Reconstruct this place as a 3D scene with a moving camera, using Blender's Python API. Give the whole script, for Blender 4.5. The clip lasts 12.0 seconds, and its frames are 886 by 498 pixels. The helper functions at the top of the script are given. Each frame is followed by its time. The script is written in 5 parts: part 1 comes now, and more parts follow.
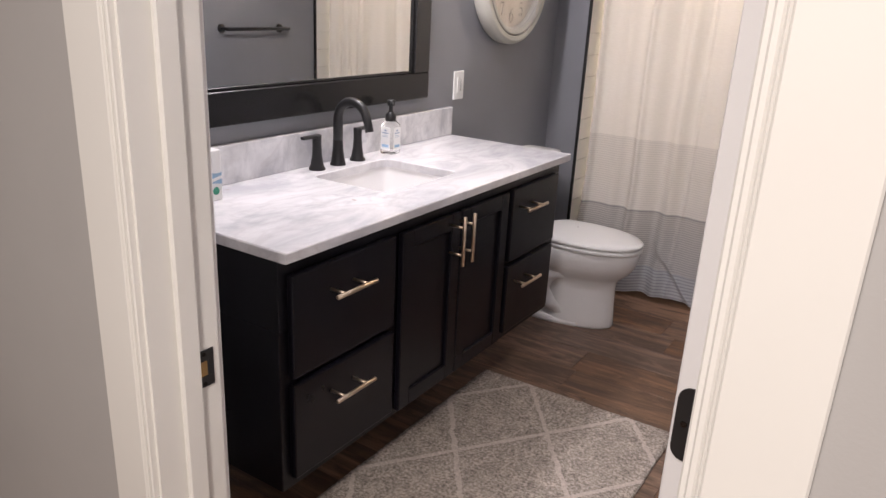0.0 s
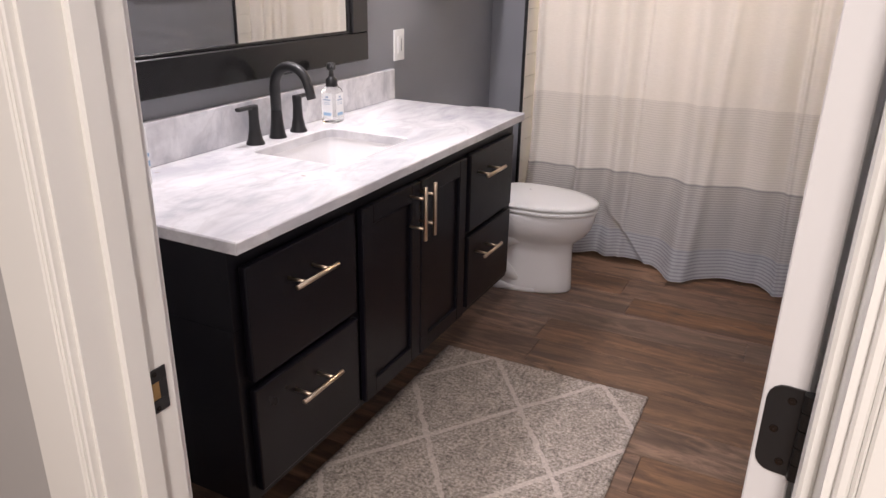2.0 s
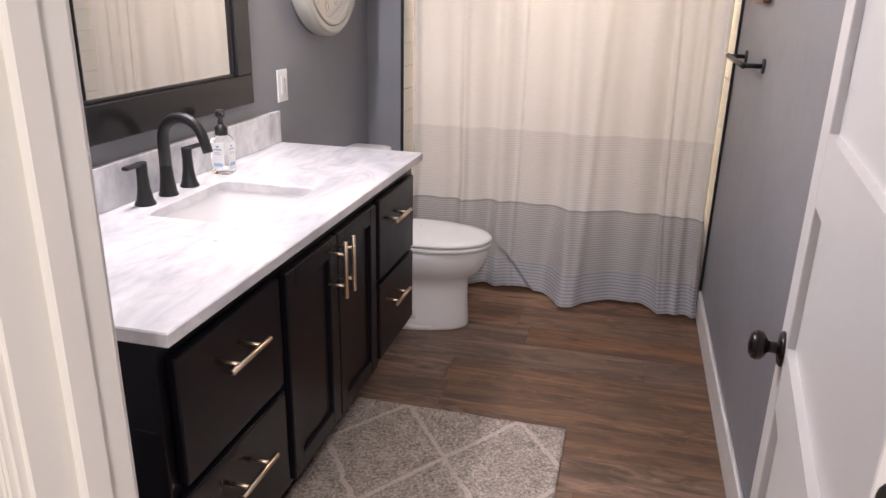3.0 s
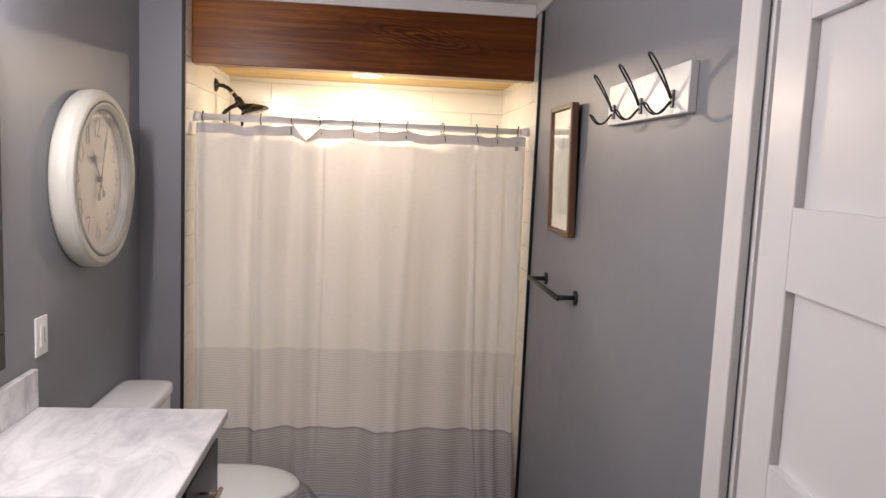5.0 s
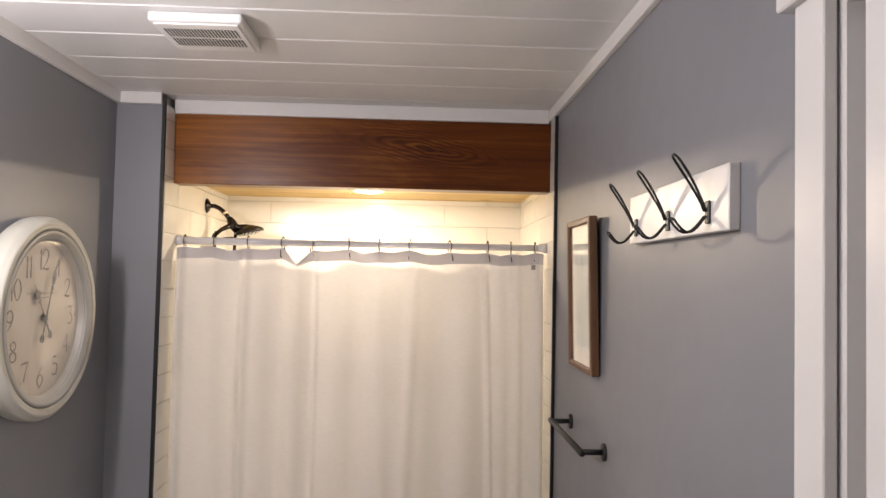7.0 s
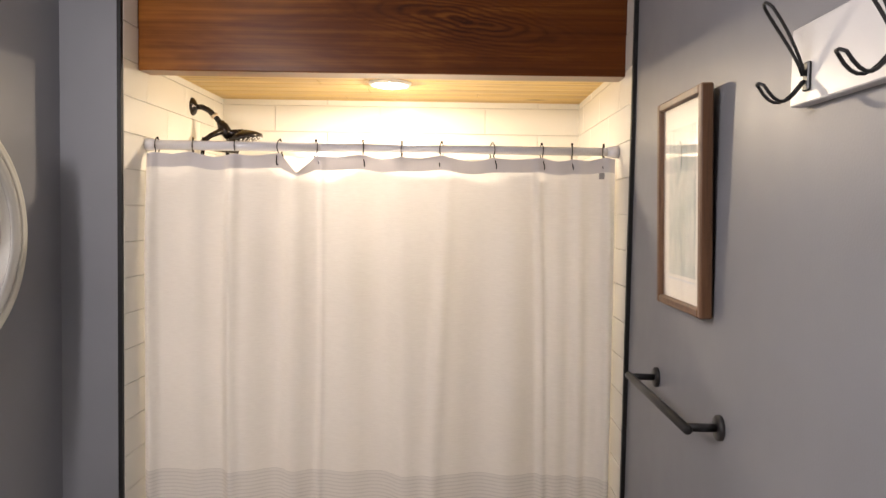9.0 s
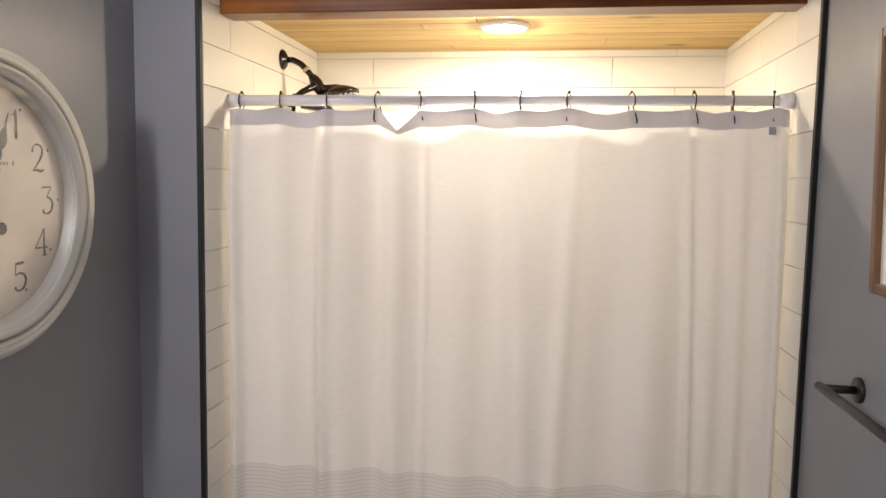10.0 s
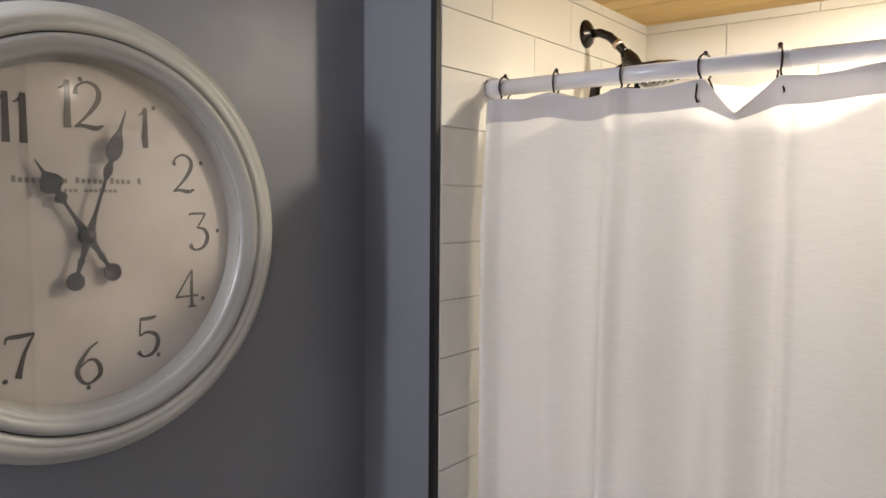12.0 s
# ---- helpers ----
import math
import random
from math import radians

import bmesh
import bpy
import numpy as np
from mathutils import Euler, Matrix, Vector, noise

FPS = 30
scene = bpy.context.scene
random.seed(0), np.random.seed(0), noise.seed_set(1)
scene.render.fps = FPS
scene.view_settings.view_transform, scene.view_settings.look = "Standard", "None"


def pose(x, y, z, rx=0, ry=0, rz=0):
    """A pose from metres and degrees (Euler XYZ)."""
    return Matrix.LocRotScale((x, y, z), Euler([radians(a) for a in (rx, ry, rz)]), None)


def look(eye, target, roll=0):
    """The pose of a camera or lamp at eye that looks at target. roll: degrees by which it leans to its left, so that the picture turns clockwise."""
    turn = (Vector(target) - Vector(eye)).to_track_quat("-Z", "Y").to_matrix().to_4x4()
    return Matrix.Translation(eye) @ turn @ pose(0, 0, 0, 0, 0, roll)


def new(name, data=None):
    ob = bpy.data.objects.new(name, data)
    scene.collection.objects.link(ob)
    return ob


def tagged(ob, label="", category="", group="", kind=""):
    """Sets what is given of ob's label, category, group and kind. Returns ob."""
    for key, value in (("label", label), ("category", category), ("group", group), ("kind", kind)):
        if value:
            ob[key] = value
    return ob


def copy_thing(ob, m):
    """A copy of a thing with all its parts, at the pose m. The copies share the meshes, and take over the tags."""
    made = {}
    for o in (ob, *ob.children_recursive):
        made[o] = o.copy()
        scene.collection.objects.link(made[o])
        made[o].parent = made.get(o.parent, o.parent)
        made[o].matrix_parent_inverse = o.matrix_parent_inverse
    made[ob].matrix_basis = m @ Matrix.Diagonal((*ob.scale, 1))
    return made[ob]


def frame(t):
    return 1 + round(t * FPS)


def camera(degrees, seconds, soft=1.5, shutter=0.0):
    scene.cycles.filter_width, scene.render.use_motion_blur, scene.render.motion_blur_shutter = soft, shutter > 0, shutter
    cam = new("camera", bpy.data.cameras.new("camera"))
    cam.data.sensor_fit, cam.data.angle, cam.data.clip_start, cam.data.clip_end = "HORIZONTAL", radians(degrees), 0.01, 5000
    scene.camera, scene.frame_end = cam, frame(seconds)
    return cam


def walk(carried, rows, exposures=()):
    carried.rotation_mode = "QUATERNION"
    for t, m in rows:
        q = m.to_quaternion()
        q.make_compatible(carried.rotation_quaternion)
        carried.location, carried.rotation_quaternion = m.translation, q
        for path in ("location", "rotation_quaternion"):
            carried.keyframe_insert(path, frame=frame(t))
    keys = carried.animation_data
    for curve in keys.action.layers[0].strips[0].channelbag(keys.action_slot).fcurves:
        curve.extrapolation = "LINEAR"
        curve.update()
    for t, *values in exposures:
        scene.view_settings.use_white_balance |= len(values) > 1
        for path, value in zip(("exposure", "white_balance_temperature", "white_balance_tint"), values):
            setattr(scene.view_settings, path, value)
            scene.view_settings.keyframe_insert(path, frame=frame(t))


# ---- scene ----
cam = camera(62.7, 12.0)
PATH = [
    (0, (0.621, 0.401, 1.477), (-0.389, 2.0, 0.828), 2.9),
    (0.5, (0.624, 0.418, 1.458), (-0.416, 1.984, 0.774), 2.3),
    (1, (0.624, 0.455, 1.453), (-0.407, 2.015, 0.743), 2.1),
    (1.5, (0.583, 0.5, 1.424), (-0.394, 2.089, 0.702), 1.1),
    (1.8, (0.513, 0.507, 1.43), (-0.376, 2.143, 0.7), 1.3),
    (2, (0.457, 0.505, 1.433), (-0.373, 2.173, 0.705), 1.1),
    (2.2, (0.394, 0.505, 1.442), (-0.375, 2.204, 0.718), 0.9),
    (2.5, (0.317, 0.503, 1.449), (-0.345, 2.252, 0.74), 0.8),
    (2.7, (0.275, 0.508, 1.461), (-0.308, 2.288, 0.762), 0.9),
    (3, (0.23, 0.542, 1.475), (-0.227, 2.373, 0.811), 1.3),
    (3.3, (0.19, 0.603, 1.508), (-0.143, 2.474, 0.885), 1.8),
    (3.5, (0.166, 0.645, 1.519), (-0.088, 2.542, 0.939), 2.0),
    (3.7, (0.145, 0.678, 1.54), (-0.041, 2.595, 1.0), 2.1),
    (5.3, (-0.065, 0.862, 1.708), (0.148, 2.845, 1.555), 2.4),
    (5.5, (-0.052, 0.89, 1.714), (0.16, 2.876, 1.599), 2.3),
    (6, (0.028, 0.993, 1.739), (0.19, 2.987, 1.719), 1.9),
    (6.5, (0.105, 1.102, 1.753), (0.214, 3.098, 1.809), 1.6),
    (6.7, (0.117, 1.147, 1.755), (0.205, 3.143, 1.832), 1.5),
    (8.3, (0.055, 1.595, 1.703), (0.107, 3.594, 1.702), 0.7),
    (8.5, (0.083, 1.672, 1.694), (0.117, 3.671, 1.661), 0.8),
    (9, (0.134, 1.874, 1.672), (0.103, 3.871, 1.575), 1.0),
    (9.5, (0.113, 2.024, 1.656), (-0.044, 4.012, 1.506), 0.9),
    (10, (0.05, 2.228, 1.655), (-0.241, 4.198, 1.473), 1.0),
    (10.5, (0.042, 2.409, 1.646), (-0.39, 4.351, 1.45), 1.1),
    (11, (0.081, 2.62, 1.659), (-0.585, 4.497, 1.472), 1.1),
    (11.5, (0.078, 2.807, 1.651), (-0.838, 4.576, 1.48), 0.6),
    (12, (-0.015, 2.984, 1.659), (-1.247, 4.553, 1.516), 0.4),
]

EXPOSURES = [(0.0, 0.45, 6100, 17), (1.5, 0.48, 6120, 18), (2.5, 0.62, 6080, 19), (3.7, 0.50, 6060, 18), (5.3, 0.09, 6220, 16), (8.5, 0.21, 6350, 15), (9.5, 0.27, 6180, 14), (10.5, 0.13, 5850, 12), (12.0, -0.04, 5650, 11)]
walk(cam, [(t, look(eye, target, roll)) for t, eye, target, roll in PATH], EXPOSURES)

# ---- light ----
world = bpy.data.worlds.new("world")
scene.world = world
world.use_nodes = True
world.node_tree.nodes["Background"].inputs[0].default_value = (0.5, 0.5, 0.5, 1)
world.node_tree.nodes["Background"].inputs[1].default_value = 0.0


def area_light(name, at, target, size, watts, colour, shape="DISK"):
    data = bpy.data.lights.new(name, "AREA")
    data.shape, data.size, data.energy, data.color = shape, size, watts, colour
    ob = new(name, data)
    ob.matrix_world = look(at, target)
    return ob


WARM, SOFT_WHITE = (1.0, 0.82, 0.56), (1.0, 0.925, 0.865)
SHOWER_W, DOME_W, VANITY_W, HALL_W = 13.0, 8.0, 12.3, 48.0
LAMP_X, LAMP_Y = -0.112, 4.556
area_light("shower_lamp_light", (LAMP_X, LAMP_Y, 2.121), (LAMP_X, LAMP_Y, 0), 0.11, SHOWER_W, WARM)
# the domed lens also throws light sideways, under the beam and into the room
dome = bpy.data.lights.new("shower_dome_light", "POINT")
dome.energy, dome.color, dome.shadow_soft_size = DOME_W, WARM, 0.005
new("shower_dome_light", dome).location = (LAMP_X, LAMP_Y, 2.123)
for k in range(3):
    data = bpy.data.lights.new("vanity_bulb_light", "POINT")
    data.energy, data.color, data.shadow_soft_size = VANITY_W, SOFT_WHITE, 0.055
    new("vanity_bulb_light", data).location = (-0.91, 2.02 + 0.25 * k, 2.13)
area_light("hall_lamp_light", (0.60, -0.40, 2.40), (0.60, -0.40, 0), 0.3, HALL_W, (1.0, 0.90, 0.77))

# ---- materials ----


def nodes_of(name):
    m = bpy.data.materials.new(name)
    m.use_nodes = True
    t = m.node_tree
    return m, t, t.nodes, t.links, t.nodes["Principled BSDF"]


def ramp(n, l, source, stops):
    r = n.new("ShaderNodeValToRGB")
    e = r.color_ramp.elements
    while len(e) < len(stops):
        e.new(0.5)
    for s, (p, c) in zip(e, stops):
        s.position, s.color = p, (*c, 1)
    l.new(source, r.inputs[0])
    return r.outputs[0]


def coords(n, l, scale=(1, 1, 1), rot=(0, 0, 0), space="Object"):
    c = n.new("ShaderNodeTexCoord")
    m = n.new("ShaderNodeMapping")
    m.inputs["Scale"].default_value = scale
    m.inputs["Rotation"].default_value = rot
    l.new(c.outputs[space], m.inputs[0])
    return m.outputs[0]


def noise_tex(n, l, vec, scale, detail=4, rough=0.5, distort=0.0):
    x = n.new("ShaderNodeTexNoise")
    x.inputs["Scale"].default_value, x.inputs["Detail"].default_value = scale, detail
    x.inputs["Roughness"].default_value, x.inputs["Distortion"].default_value = rough, distort
    l.new(vec, x.inputs["Vector"])
    return x.outputs["Fac"]


def math_node(n, l, op, a, b=None, c=None):
    x = n.new("ShaderNodeMath")
    x.operation = op
    for k, v in enumerate((a, b, c)):
        if v is None:
            continue
        if isinstance(v, (int, float)):
            x.inputs[k].default_value = v
        else:
            l.new(v, x.inputs[k])
    return x.outputs[0]


def mix_col(n, l, fac, a, b, mode="MIX"):
    x = n.new("ShaderNodeMix")
    x.data_type, x.blend_type = "RGBA", mode
    for key, v in ((0, fac), (6, a), (7, b)):
        if isinstance(v, (int, float)):
            x.inputs[key].default_value = v
        elif isinstance(v, tuple):
            x.inputs[key].default_value = (*v, 1)
        else:
            l.new(v, x.inputs[key])
    return x.outputs[2]


def bump(n, l, b, height, strength, dist=0.002):
    x = n.new("ShaderNodeBump")
    x.inputs["Strength"].default_value, x.inputs["Distance"].default_value = strength, dist
    l.new(height, x.inputs["Height"])
    l.new(x.outputs[0], b.inputs["Normal"])


def painted(name, colour, rough=0.5, vary=0.05, grain=180, relief=0.12, metal=0.0):
    """Paint, plastic, ceramic or metal with slight blotches and a fine relief."""
    m, t, n, l, b = nodes_of(name)
    v = coords(n, l)
    big = noise_tex(n, l, v, 2.3, 3)
    lo, hi = tuple(c * (1 - vary) for c in colour), tuple(min(1, c * (1 + vary)) for c in colour)
    l.new(ramp(n, l, big, [(0.3, lo), (0.7, hi)]), b.inputs["Base Color"])
    fine = noise_tex(n, l, v, grain, 3)
    rr = n.new("ShaderNodeMapRange")
    rr.inputs["To Min"].default_value, rr.inputs["To Max"].default_value = max(0.02, rough - 0.06), min(1, rough + 0.06)
    l.new(noise_tex(n, l, v, 14, 4), rr.inputs["Value"])
    l.new(rr.outputs[0], b.inputs["Roughness"])
    b.inputs["Metallic"].default_value = metal
    if relief:
        bump(n, l, b, fine, relief, 0.001)
    return m


WALL = painted("grey_wall_paint", (0.222, 0.227, 0.250), 0.42, 0.05, 260, 0.22)
HALL_WALL = painted("hall_wall_paint", (0.42, 0.41, 0.40), 0.5, 0.04, 260, 0.2)
TRIM = painted("white_trim_paint", (0.72, 0.71, 0.70), 0.33, 0.03, 90, 0.05)
CASING = painted("cream_casing_paint", (0.76, 0.75, 0.71), 0.35, 0.03, 90, 0.05)
DOOR_PAINT = painted("white_door_paint", (0.68, 0.67, 0.67), 0.33, 0.02, 120, 0.08)
CEIL = painted("white_ceiling_paint", (0.74, 0.74, 0.74), 0.45, 0.03, 120, 0.1)
BLACK = painted("black_lacquer", (0.0042, 0.0038, 0.0064), 0.30, 0.15, 120, 0.08)
BLACK.node_tree.nodes["Principled BSDF"].inputs["Specular IOR Level"].default_value = 0.27
FRAME_BLACK = painted("black_frame_paint", (0.014, 0.0135, 0.014), 0.2, 0.2, 60, 0.03)
MATTE_BLACK = painted("matte_black_metal", (0.012, 0.012, 0.013), 0.38, 0.2, 300, 0.05)
TRIM_BLACK = painted("black_tile_edge", (0.004, 0.004, 0.004), 0.55, 0.2, 300, 0.03)
BRONZE = painted("dark_bronze", (0.018, 0.013, 0.011), 0.25, 0.25, 200, 0.03, 0.4)
NICKEL = painted("champagne_nickel", (0.62, 0.50, 0.38), 0.3, 0.06, 300, 0.04, 1.0)
BRASS = painted("worn_brass", (0.55, 0.36, 0.15), 0.4, 0.2, 200, 0.1, 0.9)
CERAMIC = painted("white_ceramic", (0.80, 0.79, 0.79), 0.10, 0.01, 20, 0.0)
TILE = painted("glazed_white_tile", (0.78, 0.76, 0.70), 0.12, 0.02, 12, 0.06)
GROUT = painted("grey_grout", (0.70, 0.68, 0.63), 0.85, 0.15, 150, 0.3)
PLASTIC = painted("white_plastic", (0.80, 0.80, 0.79), 0.3, 0.02, 60, 0.0)
DARK = painted("dark_gap", (0.03, 0.03, 0.03), 0.8, 0.2, 60, 0.0)
SLOT = painted("grey_slot", (0.10, 0.10, 0.10), 0.8, 0.2, 60, 0.0)
CLOCK_WHITE = painted("antique_white_rim", (0.56, 0.55, 0.49), 0.40, 0.10, 70, 0.15)
CLOCK_SILVER = painted("brushed_silver_ring", (0.40, 0.395, 0.37), 0.45, 0.06, 200, 0.05, 0.2)
CLOCK_INK = painted("grey_brown_ink", (0.07, 0.06, 0.055), 0.55, 0.3, 90, 0.0)
PAPER = painted("white_card", (0.78, 0.78, 0.78), 0.7, 0.03, 200, 0.05)
MAT_BOARD = painted("cream_mat_board", (0.60, 0.56, 0.49), 0.8, 0.03, 300, 0.1)
BLUE_INK = painted("pale_blue_print", (0.30, 0.47, 0.66), 0.6, 0.25, 30, 0.0)
GREEN_INK = painted("green_print", (0.05, 0.30, 0.20), 0.6, 0.1, 30, 0.0)
PRINT_GREY = painted("faded_print", (0.22, 0.20, 0.18), 0.6, 0.25, 600, 0.0)
GREY_INK = painted("grey_print", (0.30, 0.38, 0.50), 0.6, 0.1, 30, 0.0)
GREY_TAG = painted("grey_tag", (0.34, 0.33, 0.33), 0.8, 0.1, 200, 0.1)
ROD = painted("white_enamel_rod", (0.72, 0.71, 0.74), 0.22, 0.03, 60, 0.0)


def wood(name, dark, mid, light, axis, grain=1.0, rough=0.35, knots=0.0, per_piece=0.0, cloud=0.35, worn=0.0):
    """Wood with the grain along one axis; each board shifted by its own random number."""
    m, t, n, l, b = nodes_of(name)
    c = n.new("ShaderNodeTexCoord")
    info = n.new("ShaderNodeObjectInfo")
    shift = n.new("ShaderNodeVectorMath")
    shift.operation = "MULTIPLY_ADD"
    l.new(info.outputs["Random"], shift.inputs[0])
    shift.inputs[1].default_value = (37.0, 53.0, 71.0)
    l.new(c.outputs["Object"], shift.inputs[2])
    mp = n.new("ShaderNodeMapping")
    s = [26.0 * grain] * 3
    s[axis] = 1.3 * grain
    mp.inputs["Scale"].default_value = s
    l.new(shift.outputs[0], mp.inputs[0])
    big = noise_tex(n, l, mp.outputs[0], 0.55, 5, 0.62, 1.2)
    fine = noise_tex(n, l, mp.outputs[0], 3.2, 6, 0.7, 0.3)
    f = math_node(n, l, "ADD", math_node(n, l, "MULTIPLY", big, 0.65), math_node(n, l, "MULTIPLY", fine, cloud))
    col = ramp(n, l, f, [(0.30, dark), (0.50, mid), (0.70, light)])
    if per_piece:
        k = n.new("ShaderNodeMapRange")
        k.inputs["To Min"].default_value, k.inputs["To Max"].default_value = 1 - per_piece, 1 + per_piece
        l.new(info.outputs["Random"], k.inputs["Value"])
        hs = n.new("ShaderNodeHueSaturation")
        l.new(k.outputs[0], hs.inputs["Value"])
        sat = n.new("ShaderNodeMapRange")
        sat.inputs["To Min"].default_value, sat.inputs["To Max"].default_value = 1.18, 0.78
        l.new(math_node(n, l, "FRACT", math_node(n, l, "MULTIPLY", info.outputs["Random"], 7.31)), sat.inputs["Value"])
        l.new(sat.outputs[0], hs.inputs["Saturation"])
        l.new(col, hs.inputs["Color"])
        col = hs.outputs[0]
    if worn:
        wm = n.new("ShaderNodeMapping")
        ws = [13.0] * 3
        ws[axis] = 3.2
        wm.inputs["Scale"].default_value = ws
        l.new(shift.outputs[0], wm.inputs[0])
        blot = noise_tex(n, l, wm.outputs[0], 1.0, 6, 0.65, 1.4)
        col = mix_col(n, l, ramp(n, l, blot, [(0.40, (worn,) * 3), (0.56, (0, 0, 0))]), col, tuple(d * 1.3 for d in dark))
        pale = noise_tex(n, l, wm.outputs[0], 1.9, 5, 0.7, 2.0)
        col = mix_col(n, l, ramp(n, l, pale, [(0.56, (0, 0, 0)), (0.74, (worn * 0.7,) * 3)]), col, light)
    if knots:
        vo = n.new("ShaderNodeTexVoronoi")
        vo.inputs["Scale"].default_value = 1.0
        km = n.new("ShaderNodeMapping")
        ks = [5.0] * 3
        ks[axis] = 2.2
        km.inputs["Scale"].default_value = ks
        l.new(shift.outputs[0], km.inputs[0])
        l.new(km.outputs[0], vo.inputs["Vector"])
        col = mix_col(n, l, ramp(n, l, vo.outputs["Distance"], [(0.03, (knots,) * 3), (0.12, (0, 0, 0))]), col, tuple(d * 0.45 for d in dark))
    l.new(col, b.inputs["Base Color"])
    rr = n.new("ShaderNodeMapRange")
    rr.inputs["To Min"].default_value, rr.inputs["To Max"].default_value = rough - 0.08, rough + 0.15
    l.new(fine, rr.inputs["Value"])
    l.new(rr.outputs[0], b.inputs["Roughness"])
    bump(n, l, b, fine, 0.25, 0.0012)
    return m


PLANK = wood("weathered_brown_plank", (0.058, 0.034, 0.023), (0.200, 0.115, 0.070), (0.40, 0.235, 0.138), 0, 0.62, 0.40, 0.6, 0.26, 0.42, 0.75)
CEDAR = wood("knotty_cedar_board", (0.29, 0.14, 0.014), (0.57, 0.345, 0.045), (0.73, 0.515, 0.095), 0, 0.8, 0.40, 0.8, 0.12)
FRAME_WOOD = wood("brown_frame_wood", (0.055, 0.026, 0.012), (0.13, 0.062, 0.028), (0.20, 0.10, 0.05), 2, 2.0, 0.4)


def beam_wood():
    """Stained fir: fine straight streaks, with a flame figure right of the middle."""
    m, t, n, l, b = nodes_of("stained_fir_beam")
    c = n.new("ShaderNodeTexCoord")
    sep = n.new("ShaderNodeSeparateXYZ")
    l.new(c.outputs["Object"], sep.inputs[0])
    x, z = sep.outputs[0], sep.outputs[2]
    warp = noise_tex(n, l, coords(n, l, (7.0, 1, 16.0)), 1.0, 3, 0.5, 0.6)
    wave = noise_tex(n, l, coords(n, l, (1.6, 1, 4.0)), 1.0, 2, 0.5, 0.3)
    dx = math_node(n, l, "SUBTRACT", x, 0.25)
    dz = math_node(n, l, "MULTIPLY_ADD", dx, 0.16, math_node(n, l, "SUBTRACT", z, 0.165))
    # nested long loops round the heart of the figure
    q = math_node(n, l, "ADD", math_node(n, l, "MULTIPLY", dz, dz), math_node(n, l, "MULTIPLY", math_node(n, l, "MULTIPLY", dx, dx), 0.024))
    q = math_node(n, l, "SQRT", math_node(n, l, "ADD", q, 0.00004))
    q = math_node(n, l, "MULTIPLY_ADD", warp, 0.030, q)
    line = math_node(n, l, "MULTIPLY_ADD", math_node(n, l, "SINE", math_node(n, l, "MULTIPLY", q, 560.0)), 0.5, 0.5)
    line = math_node(n, l, "POWER", line, 1.8)
    near = math_node(n, l, "POWER", 2.718, math_node(n, l, "MULTIPLY_ADD", math_node(n, l, "MULTIPLY", dx, dx), -16.0, math_node(n, l, "MULTIPLY", math_node(n, l, "MULTIPLY", dz, dz), -190.0)))
    grain_z = math_node(n, l, "MULTIPLY_ADD", wave, 0.10, z)
    rings_far = math_node(n, l, "MULTIPLY_ADD", math_node(n, l, "SINE", math_node(n, l, "MULTIPLY", grain_z, 190.0)), 0.5, 0.5)
    streak = noise_tex(n, l, coords(n, l, (1.0, 20, 85)), 1.0, 6, 0.65)
    cloud = noise_tex(n, l, coords(n, l, (1.5, 3, 7)), 1.0, 4, 0.6, 0.8)
    f = math_node(n, l, "MULTIPLY", math_node(n, l, "MULTIPLY", line, near), -0.22)
    f = math_node(n, l, "MULTIPLY_ADD", rings_far, 0.05, f)
    f = math_node(n, l, "MULTIPLY_ADD", streak, 0.38, f)
    f = math_node(n, l, "MULTIPLY_ADD", cloud, 0.50, f)
    # brighter left, dimmer right: the uneven light is graded into the wood colour
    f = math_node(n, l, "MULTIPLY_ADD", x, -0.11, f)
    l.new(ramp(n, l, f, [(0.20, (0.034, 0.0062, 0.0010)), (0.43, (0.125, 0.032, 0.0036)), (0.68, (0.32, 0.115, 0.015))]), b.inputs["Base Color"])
    b.inputs["Roughness"].default_value = 0.28
    b.inputs["Specular IOR Level"].default_value = 0.25
    bump(n, l, b, streak, 0.12, 0.001)
    return m


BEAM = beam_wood()


